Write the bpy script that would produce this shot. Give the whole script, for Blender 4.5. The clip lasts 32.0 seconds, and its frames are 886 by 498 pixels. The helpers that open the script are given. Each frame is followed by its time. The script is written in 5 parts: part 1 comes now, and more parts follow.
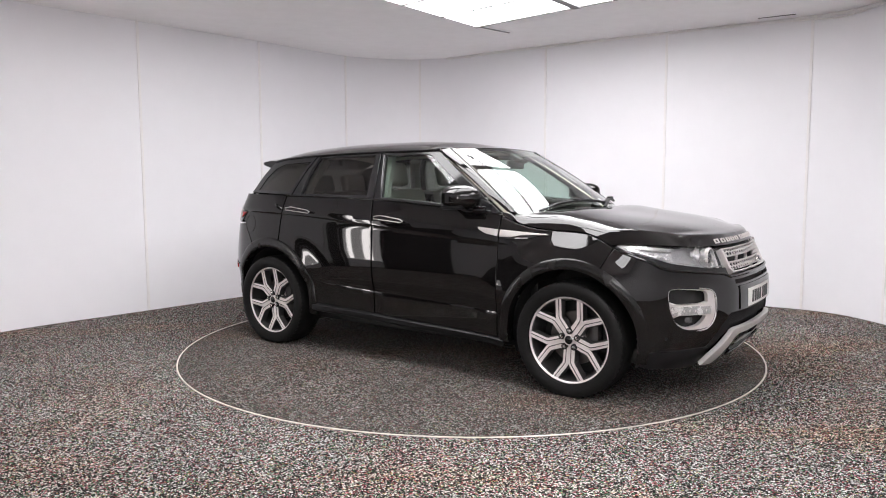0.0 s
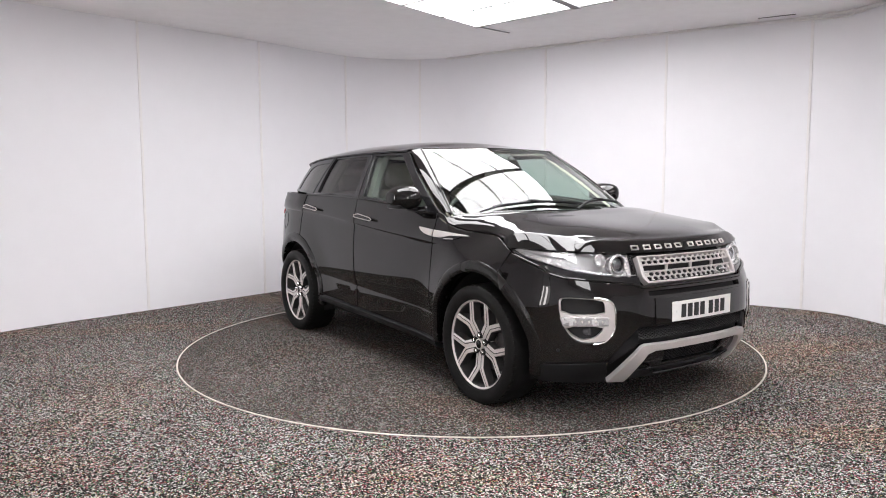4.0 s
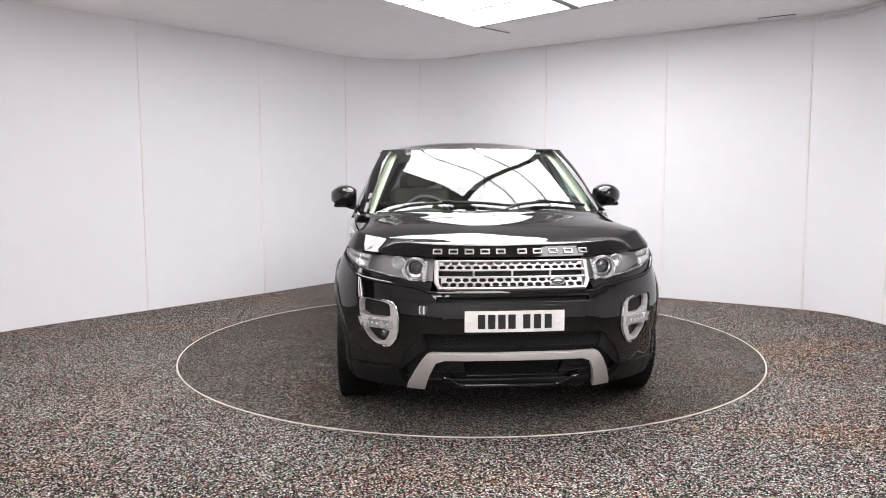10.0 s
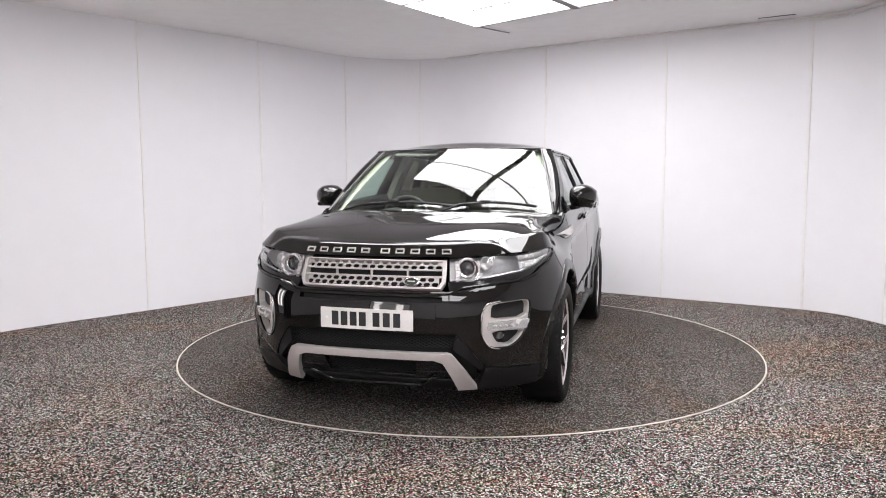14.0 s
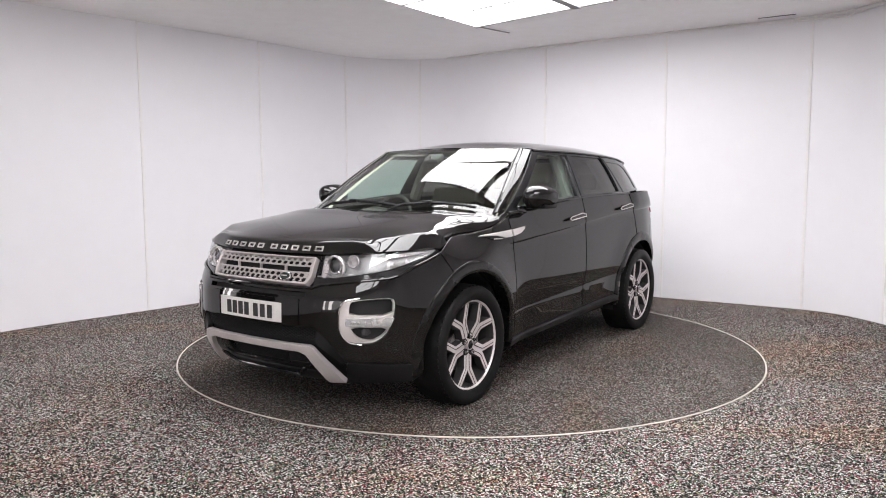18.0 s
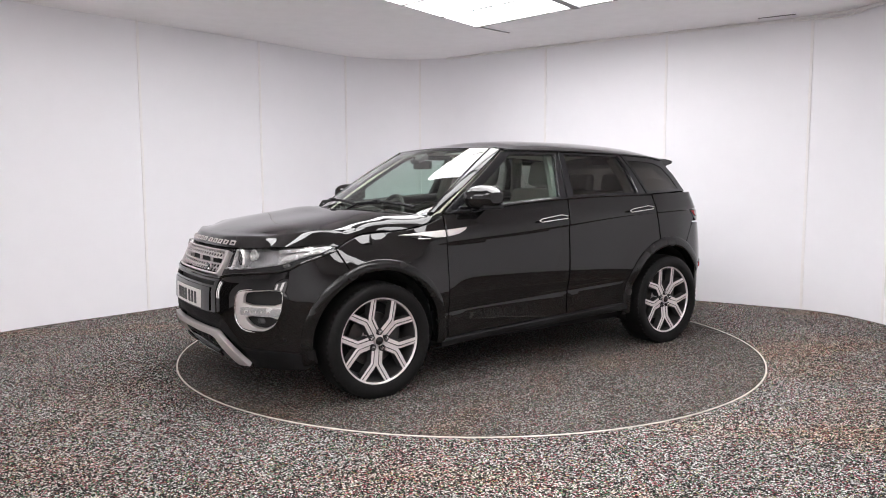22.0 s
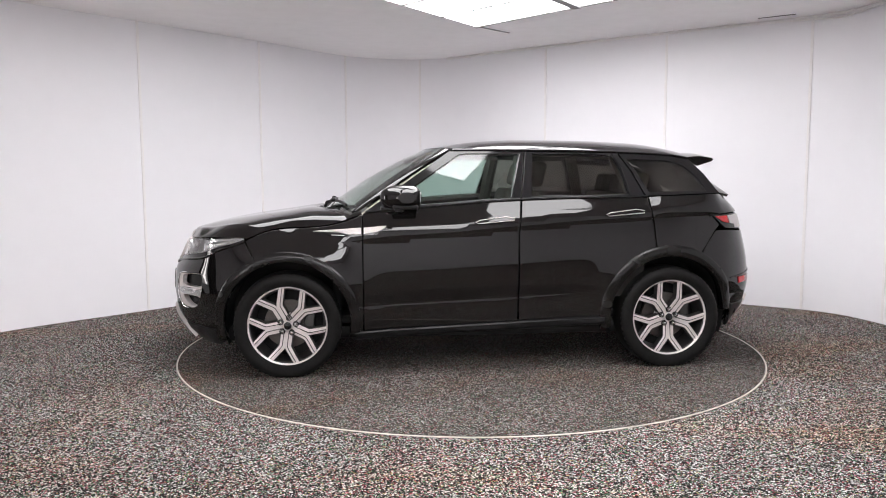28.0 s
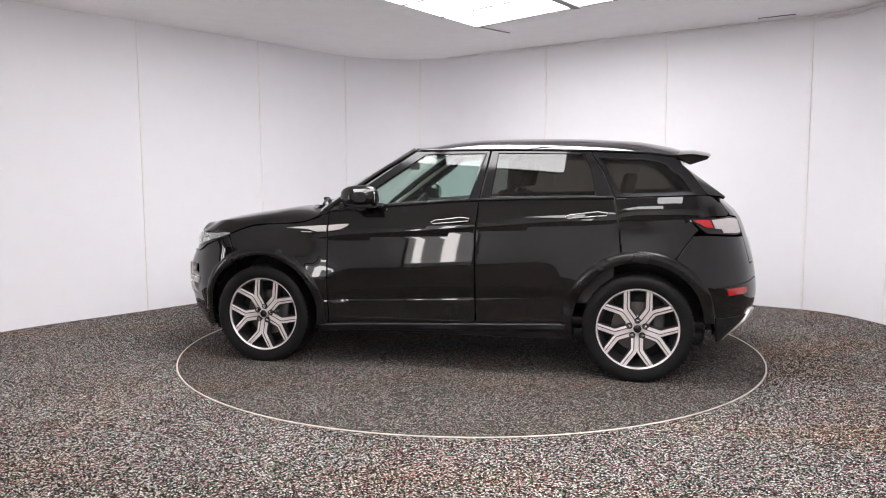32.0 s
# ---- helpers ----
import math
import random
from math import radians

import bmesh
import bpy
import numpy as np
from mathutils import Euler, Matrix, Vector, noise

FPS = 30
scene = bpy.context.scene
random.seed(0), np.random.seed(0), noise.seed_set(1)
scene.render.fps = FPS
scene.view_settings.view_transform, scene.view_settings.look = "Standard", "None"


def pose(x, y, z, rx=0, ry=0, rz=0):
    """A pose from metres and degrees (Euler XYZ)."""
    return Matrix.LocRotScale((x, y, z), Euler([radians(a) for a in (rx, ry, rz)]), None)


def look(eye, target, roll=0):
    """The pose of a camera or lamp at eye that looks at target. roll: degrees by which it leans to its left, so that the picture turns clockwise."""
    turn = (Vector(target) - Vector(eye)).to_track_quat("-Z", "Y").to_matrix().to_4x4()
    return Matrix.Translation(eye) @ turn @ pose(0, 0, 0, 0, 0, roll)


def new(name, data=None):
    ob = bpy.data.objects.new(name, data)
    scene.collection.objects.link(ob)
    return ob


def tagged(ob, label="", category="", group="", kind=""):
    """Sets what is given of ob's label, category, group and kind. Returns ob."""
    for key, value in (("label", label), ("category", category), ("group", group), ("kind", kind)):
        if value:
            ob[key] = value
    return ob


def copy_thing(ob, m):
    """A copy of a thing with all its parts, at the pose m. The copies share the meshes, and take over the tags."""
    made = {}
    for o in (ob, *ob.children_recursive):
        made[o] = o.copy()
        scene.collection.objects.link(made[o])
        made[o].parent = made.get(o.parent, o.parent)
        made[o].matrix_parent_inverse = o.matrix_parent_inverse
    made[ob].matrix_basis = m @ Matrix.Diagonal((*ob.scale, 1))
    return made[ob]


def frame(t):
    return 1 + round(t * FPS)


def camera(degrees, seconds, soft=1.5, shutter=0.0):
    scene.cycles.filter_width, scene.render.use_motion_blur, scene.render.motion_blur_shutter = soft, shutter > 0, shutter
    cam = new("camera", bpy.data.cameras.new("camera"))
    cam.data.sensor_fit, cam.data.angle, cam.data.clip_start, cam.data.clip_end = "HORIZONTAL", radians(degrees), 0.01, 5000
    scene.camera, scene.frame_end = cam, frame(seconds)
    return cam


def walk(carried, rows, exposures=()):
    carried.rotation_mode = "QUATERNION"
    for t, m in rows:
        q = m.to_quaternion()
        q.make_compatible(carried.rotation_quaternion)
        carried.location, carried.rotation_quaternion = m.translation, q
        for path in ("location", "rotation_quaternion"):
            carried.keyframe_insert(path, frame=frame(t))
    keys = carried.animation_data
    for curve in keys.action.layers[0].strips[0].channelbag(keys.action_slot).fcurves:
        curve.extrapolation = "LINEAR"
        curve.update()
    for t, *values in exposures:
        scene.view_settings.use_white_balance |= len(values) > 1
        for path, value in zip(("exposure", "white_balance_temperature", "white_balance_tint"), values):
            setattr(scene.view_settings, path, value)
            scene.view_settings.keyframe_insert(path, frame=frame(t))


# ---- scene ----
cam = camera(61.95, 32.0, soft=1.0)
EYE = Vector((0.0, -5.953, 1.338))
GAZE = Vector((-0.03340, 0.99481, -0.09614))
STILL = look(EYE, EYE + GAZE * 6.0, -0.229)
walk(cam, [(0, STILL), (32, STILL)], exposures=[(0, 0.0), (32, 0.0)])

# ---- world and lamps ----
world = bpy.data.worlds.new("world")
scene.world = world
world.use_nodes = True
world.node_tree.nodes["Background"].inputs[0].default_value = (0.02, 0.02, 0.02, 1)
PANEL_GLOW = 11.7


# ---- materials ----
def material(name, colour, rough=0.5, metal=0.0, coat=0.0, spec=0.5, noise_scale=0.0, vary=0.0, bump=0.0, bump_scale=0.0, wear=0.0):
    """A principled material with colour variation at two scales and fine relief."""
    m = bpy.data.materials.new(name)
    m.use_nodes = True
    nt = m.node_tree
    b = nt.nodes["Principled BSDF"]
    b.inputs["Base Color"].default_value = (*colour, 1)
    b.inputs["Roughness"].default_value = rough
    b.inputs["Metallic"].default_value = metal
    b.inputs["Coat Weight"].default_value = coat
    b.inputs["Coat Roughness"].default_value = 0.03
    b.inputs["Specular IOR Level"].default_value = spec
    tc = nt.nodes.new("ShaderNodeTexCoord")
    if vary:
        fine, broad = nt.nodes.new("ShaderNodeTexNoise"), nt.nodes.new("ShaderNodeTexNoise")
        fine.inputs["Scale"].default_value, broad.inputs["Scale"].default_value = noise_scale, noise_scale / 14
        fine.inputs["Detail"].default_value = 4
        both = nt.nodes.new("ShaderNodeMath")
        both.operation = "ADD"
        ramp = nt.nodes.new("ShaderNodeMapRange")
        ramp.inputs[1].default_value, ramp.inputs[2].default_value = 0.7, 1.3
        ramp.inputs[3].default_value, ramp.inputs[4].default_value = 1 - vary, 1 + vary
        mul = nt.nodes.new("ShaderNodeVectorMath")
        mul.operation = "SCALE"
        mul.inputs[0].default_value = colour
        for n in (fine, broad):
            nt.links.new(tc.outputs["Object"], n.inputs["Vector"])
        nt.links.new(fine.outputs[0], both.inputs[0])
        nt.links.new(broad.outputs[0], both.inputs[1])
        nt.links.new(both.outputs[0], ramp.inputs[0])
        nt.links.new(ramp.outputs[0], mul.inputs["Scale"])
        nt.links.new(mul.outputs[0], b.inputs["Base Color"])
        if wear:
            rr = nt.nodes.new("ShaderNodeMapRange")
            rr.inputs[1].default_value, rr.inputs[2].default_value = 0.35, 0.65
            rr.inputs[3].default_value, rr.inputs[4].default_value = max(rough - wear, 0.0), rough + wear
            nt.links.new(broad.outputs[0], rr.inputs[0])
            nt.links.new(rr.outputs[0], b.inputs["Roughness"])
    if bump:
        bn, bp = nt.nodes.new("ShaderNodeTexNoise"), nt.nodes.new("ShaderNodeBump")
        bn.inputs["Scale"].default_value, bn.inputs["Detail"].default_value = bump_scale, 3
        bp.inputs["Strength"].default_value, bp.inputs["Distance"].default_value = bump, 0.002
        nt.links.new(tc.outputs["Object"], bn.inputs["Vector"])
        nt.links.new(bn.outputs[0], bp.inputs["Height"])
        nt.links.new(bp.outputs[0], b.inputs["Normal"])
    return m


def glass(name, tint, gloss=1.0, base=0.05):
    """A thin pane: tinted see-through, mirror-like at grazing angles."""
    m = bpy.data.materials.new(name)
    m.use_nodes = True
    nt = m.node_tree
    nt.nodes.remove(nt.nodes["Principled BSDF"])
    clear, shine, mix = (nt.nodes.new("ShaderNode" + k) for k in ("BsdfTransparent", "BsdfGlossy", "MixShader"))
    clear.inputs[0].default_value = (*tint, 1)
    shine.inputs["Color"].default_value = (gloss, gloss, gloss, 1)
    shine.inputs["Roughness"].default_value = 0.01
    lw, pw, sc = nt.nodes.new("ShaderNodeLayerWeight"), nt.nodes.new("ShaderNodeMath"), nt.nodes.new("ShaderNodeMapRange")
    lw.inputs[0].default_value = 0.5
    pw.operation, pw.inputs[1].default_value = "POWER", 5.0
    sc.inputs[3].default_value, sc.inputs[4].default_value = base, 1.0
    nt.links.new(lw.outputs["Facing"], pw.inputs[0])
    nt.links.new(pw.outputs[0], sc.inputs[0])
    nt.links.new(sc.outputs[0], mix.inputs[0])
    nt.links.new(clear.outputs[0], mix.inputs[1])
    nt.links.new(shine.outputs[0], mix.inputs[2])
    nt.links.new(mix.outputs[0], nt.nodes["Material Output"].inputs[0])
    return m


def glow(name, colour, strength):
    m = bpy.data.materials.new(name)
    m.use_nodes = True
    nt = m.node_tree
    nt.nodes.remove(nt.nodes["Principled BSDF"])
    e = nt.nodes.new("ShaderNodeEmission")
    e.inputs[0].default_value, e.inputs[1].default_value = (*colour, 1), strength
    nt.links.new(e.outputs[0], nt.nodes["Material Output"].inputs[0])
    return m


def carpet(name, lift, calm, flat):
    """Speckled cut-pile carpet: dark, grey, pale, and a few red, green and ochre flecks, with brown trodden stains."""
    m = bpy.data.materials.new(name)
    m.use_nodes = True
    nt = m.node_tree
    link = nt.links.new
    b = nt.nodes["Principled BSDF"]
    b.inputs["Roughness"].default_value = 0.95
    b.inputs["Specular IOR Level"].default_value = 0.12
    tc = nt.nodes.new("ShaderNodeTexCoord")
    cells = nt.nodes.new("ShaderNodeTexVoronoi")
    cells.inputs["Scale"].default_value = 168
    link(tc.outputs["Object"], cells.inputs["Vector"])
    split = nt.nodes.new("ShaderNodeSeparateColor")
    link(cells.outputs["Color"], split.inputs[0])
    ramp = nt.nodes.new("ShaderNodeValToRGB")
    ramp.color_ramp.interpolation = "CONSTANT"
    stops = [(0.0, (0.004, 0.004, 0.004)), (0.40, (0.030, 0.029, 0.028)), (0.53, (0.11, 0.105, 0.10)), (0.64, (0.38, 0.36, 0.345)),
             (0.72, (1.0, 0.97, 0.95)), (0.845, (0.62, 0.20, 0.26)), (0.89, (0.34, 0.05, 0.06)), (0.92, (0.09, 0.30, 0.14)), (0.95, (0.58, 0.52, 0.20)), (0.97, (0.40, 0.52, 0.42))]
    stops = [(at, tuple(v + (f - v) * calm for v, f in zip(c, flat))) for at, c in stops]
    el = ramp.color_ramp.elements
    for i, (at, c) in enumerate(stops):
        e = el[i] if i < 2 else el.new(at)
        e.position, e.color = at, (*[v * lift for v in c], 1)
    link(split.outputs[0], ramp.inputs[0])

    def noise_at(scale, detail, low, high, a, z, stretch=(1, 1, 1)):
        mp = nt.nodes.new("ShaderNodeMapping")
        mp.inputs["Scale"].default_value = stretch
        link(tc.outputs["Object"], mp.inputs["Vector"])
        n = nt.nodes.new("ShaderNodeTexNoise")
        n.inputs["Scale"].default_value, n.inputs["Detail"].default_value = scale, detail
        link(mp.outputs[0], n.inputs["Vector"])
        r = nt.nodes.new("ShaderNodeMapRange")
        for k, v in zip((1, 2, 3, 4), (low, high, a, z)):
            r.inputs[k].default_value = v
        link(n.outputs[0], r.inputs[0])
        return r.outputs[0]
    mul = nt.nodes.new("ShaderNodeVectorMath")
    mul.operation = "SCALE"
    link(ramp.outputs[0], mul.inputs[0])
    link(noise_at(1.3, 6, 0.3, 0.7, 0.84, 1.14), mul.inputs["Scale"])
    # brown trodden-in stains, in streaks
    stain = nt.nodes.new("ShaderNodeMix")
    stain.data_type, stain.blend_type = "RGBA", "MULTIPLY"
    stain.inputs["B"].default_value = (1.06, 0.90, 0.78, 1)
    link(mul.outputs[0], stain.inputs["A"])
    link(noise_at(0.55, 5, 0.50, 0.66, 0.0, 1.0, (1.0, 2.2, 1.0)), stain.inputs["Factor"])
    link(stain.outputs["Result"], b.inputs["Base Color"])
    bp = nt.nodes.new("ShaderNodeBump")
    bp.inputs["Strength"].default_value, bp.inputs["Distance"].default_value = 0.7, 0.004
    link(cells.outputs["Distance"], bp.inputs["Height"])
    link(bp.outputs[0], b.inputs["Normal"])
    return m


WALL = material("white_wall_panel", (0.845, 0.838, 0.868), 0.42, noise_scale=5, vary=0.012, bump=0.02, bump_scale=12, wear=0.06)
CEIL = material("ceiling_board", (0.97, 0.95, 0.96), 0.75, noise_scale=6, vary=0.03, bump=0.08, bump_scale=60)
TRIM_W = material("white_trim", (0.84, 0.82, 0.82), 0.35, noise_scale=20, vary=0.03)
CARPET = carpet("speckled_carpet", 0.64, 0.0, (0.16, 0.14, 0.12))
# deck: browner, calmer flecks, darkened all over for the shadow under the car
DECK_CARPET = carpet("worn_shaded_deck_carpet", 0.42, 0.28, (0.17, 0.145, 0.125))
PANEL = glow("light_panel", (1.0, 0.98, 0.995), PANEL_GLOW)
DOOR_GLOW = glow("bright_doorway", (1.0, 0.94, 0.93), 17.0)
DOOR_DIM = glow("pale_doorway_glass", (1.0, 0.95, 0.95), 2.4)
BAR = material("light_bar", (0.22, 0.215, 0.215), 0.4, noise_scale=30, vary=0.05)
RING = material("turntable_edge", (0.66, 0.62, 0.55), 0.4, metal=0.4, noise_scale=12, vary=0.2, wear=0.1)
DARK = material("dark_recess", (0.007, 0.007, 0.0075), 0.7, noise_scale=40, vary=0.2)
PAINT = material("black_paint", (0.0046, 0.0040, 0.0041), 0.35, coat=1.0, spec=0.0, noise_scale=300, vary=0.25)
GLOSS = material("gloss_black_trim", (0.008, 0.008, 0.009), 0.10, noise_scale=60, vary=0.2)
PLASTIC = material("satin_black_plastic", (0.010, 0.010, 0.011), 0.42, spec=0.26, noise_scale=120, vary=0.25, bump=0.12, bump_scale=700, wear=0.08)
ARCH = material("gloss_black_arch_trim", (0.0046, 0.0043, 0.0044), 0.24, spec=0.42, noise_scale=120, vary=0.2, wear=0.05)
RUBBER = material("tyre_rubber", (0.006, 0.0058, 0.0058), 0.60, spec=0.2, noise_scale=60, vary=0.3, bump=0.15, bump_scale=300, wear=0.12)
ALLOY = material("silver_alloy", (0.72, 0.67, 0.66), 0.36, metal=0.45, noise_scale=90, vary=0.06, wear=0.06)
ALLOY_D = material("grey_alloy", (0.055, 0.053, 0.053), 0.45, metal=0.5, noise_scale=90, vary=0.1)
SILVER = material("satin_silver", (0.62, 0.585, 0.575), 0.34, metal=0.45, noise_scale=140, vary=0.05, wear=0.05)
CHROME = material("chrome", (0.80, 0.79, 0.79), 0.08, metal=1.0, noise_scale=60, vary=0.03)
LENS = glass("clear_lens", (0.93, 0.95, 0.96), base=0.06)
SCREEN = glass("green_tinted_glass", (0.74, 0.83, 0.78), base=0.075)
SIDE = glass("green_side_glass", (0.62, 0.76, 0.70), base=0.06)
PRIVACY = glass("privacy_glass", (0.20, 0.192, 0.175), base=0.05)
RED = material("red_lens", (0.45, 0.012, 0.015), 0.08, coat=0.6, noise_scale=150, vary=0.15)
CREAM = material("cream_trim", (0.62, 0.60, 0.50), 0.75, noise_scale=80, vary=0.06, bump=0.1, bump_scale=500)
LEATHER = material("dark_leather", (0.035, 0.032, 0.030), 0.5, noise_scale=50, vary=0.2, bump=0.2, bump_scale=250)
TAN = material("beige_leather", (0.17, 0.155, 0.13), 0.5, noise_scale=50, vary=0.12, bump=0.2, bump_scale=250)
PLATE = material("number_plate_white", (0.78, 0.76, 0.74), 0.35, noise_scale=60, vary=0.03)
INK = material("black_ink", (0.012, 0.012, 0.013), 0.45, noise_scale=60, vary=0.2)
DISC = material("brake_disc", (0.13, 0.12, 0.115), 0.38, metal=0.9, noise_scale=70, vary=0.15)


# ---- mesh helpers ----
def smooth_table(rows):
    """A smooth monotone curve through rows of (key, value, ...): a function of the key."""
    a = np.array(rows, float)
    k, v = a[:, 0], a[:, 1:]
    h, d = np.diff(k), np.diff(v, axis=0) / np.diff(k)[:, None]
    m = np.zeros_like(v)
    m[0], m[-1] = d[0], d[-1]
    for i in range(1, len(k) - 1):
        w1, w2 = 2 * h[i] + h[i - 1], h[i] + 2 * h[i - 1]
        same = d[i - 1] * d[i] > 0
        m[i] = np.where(same, (w1 + w2) / (w1 / np.where(same, d[i - 1], 1) + w2 / np.where(same, d[i], 1)), 0)

    def at(x):
        x = min(max(x, k[0]), k[-1])
        i = min(int(np.searchsorted(k, x, "right")) - 1, len(k) - 2)
        t = (x - k[i]) / h[i]
        r = (v[i] * (1 + 2 * t) * (1 - t) ** 2 + m[i] * h[i] * t * (1 - t) ** 2 + v[i + 1] * t * t * (3 - 2 * t) - m[i + 1] * h[i] * t * t * (1 - t))
        return float(r[0]) if len(r) == 1 else r
    return at


def ease(a, b, x):
    t = min(max((x - a) / (b - a), 0.0), 1.0)
    return t * t * (3 - 2 * t)


def part(name, bm, mat, parent=None, label="", smooth=True, sharp=35):
    """Links a bmesh as one mesh object, under a thing or a part."""
    me = bpy.data.meshes.new(name)
    bm.normal_update()
    if smooth:
        limit = radians(sharp)
        for f in bm.faces:
            f.smooth = True
        for e in bm.edges:
            if len(e.link_faces) == 2 and e.calc_face_angle(0) > limit:
                e.smooth = False
    bm.to_mesh(me)
    bm.free()
    for m in (mat if isinstance(mat, (list, tuple)) else [mat]):
        me.materials.append(m)
    ob = new(name, me)
    if parent:
        ob.parent = parent
    return tagged(ob, label) if label else ob


def thing(name, label, category, m=None, group="", kind=""):
    e = new(name)
    e.empty_display_size = 0.2
    if m is not None:
        e.matrix_basis = m
    return tagged(e, label, category, group, kind)


def grid(rows, close=False, bm=None, flip=False):
    """A sheet through rows of points."""
    bm = bm or bmesh.new()
    vs = [[bm.verts.new(p) for p in r] for r in rows]
    for a, b in zip(vs, vs[1:]):
        n = len(a)
        for i in range(n if close else n - 1):
            q = (a[i], a[(i + 1) % n], b[(i + 1) % n], b[i])
            bm.faces.new(q[::-1] if flip else q)
    return bm


def sweep(path, radius, sides=8, bm=None, flat=1.0, caps=True, tip=1.0):
    """A tube along a path; flat squeezes it across."""
    bm = bm or bmesh.new()
    pts = [Vector(p) for p in path]
    rings = []
    for i, p in enumerate(pts):
        t = (pts[min(i + 1, len(pts) - 1)] - pts[max(i - 1, 0)]).normalized()
        up = Vector((0, 0, 1)) if abs(t.z) < 0.95 else Vector((0, 1, 0))
        a = t.cross(up).normalized()
        b = a.cross(t)
        r = radius * (1 + (tip - 1) * i / max(len(pts) - 1, 1))
        rings.append([bm.verts.new(p + r * (math.cos(w) * a + flat * math.sin(w) * b)) for w in [2 * math.pi * k / sides for k in range(sides)]])
    for a, b in zip(rings, rings[1:]):
        for k in range(sides):
            bm.faces.new((a[k], b[k], b[(k + 1) % sides], a[(k + 1) % sides]))
    if caps:
        bm.faces.new(rings[0])
        bm.faces.new(rings[-1][::-1])
    return bm


def box(size, at=(0, 0, 0), bevel=0.0, turn=None, bm=None, segments=2):
    """A bevelled block."""
    bm = bm or bmesh.new()
    made = bmesh.ops.create_cube(bm, size=1.0)["verts"]
    m = Matrix.Translation(at) @ (turn or Matrix()) @ Matrix.Diagonal((*size, 1))
    bmesh.ops.transform(bm, matrix=m, verts=made)
    if bevel:
        edges = list({e for v in made for e in v.link_edges})
        bmesh.ops.bevel(bm, geom=edges, offset=bevel, segments=segments, affect="EDGES", profile=0.5)
    return bm


def spin(profile, at=(0, 0, 0), n=48, axis="Y", bm=None):
    """A surface of revolution from (radius, offset) rows about an axis."""
    bm = bm or bmesh.new()
    rows = []
    for r, o in profile:
        ring = []
        for k in range(n):
            w = 2 * math.pi * k / n
            p = {"Y": (r * math.cos(w), o, r * math.sin(w)), "Z": (r * math.cos(w), r * math.sin(w), o), "X": (o, r * math.cos(w), r * math.sin(w))}[axis]
            ring.append(Vector(at) + Vector(p))
        rows.append(ring)
    return grid(rows, True, bm)


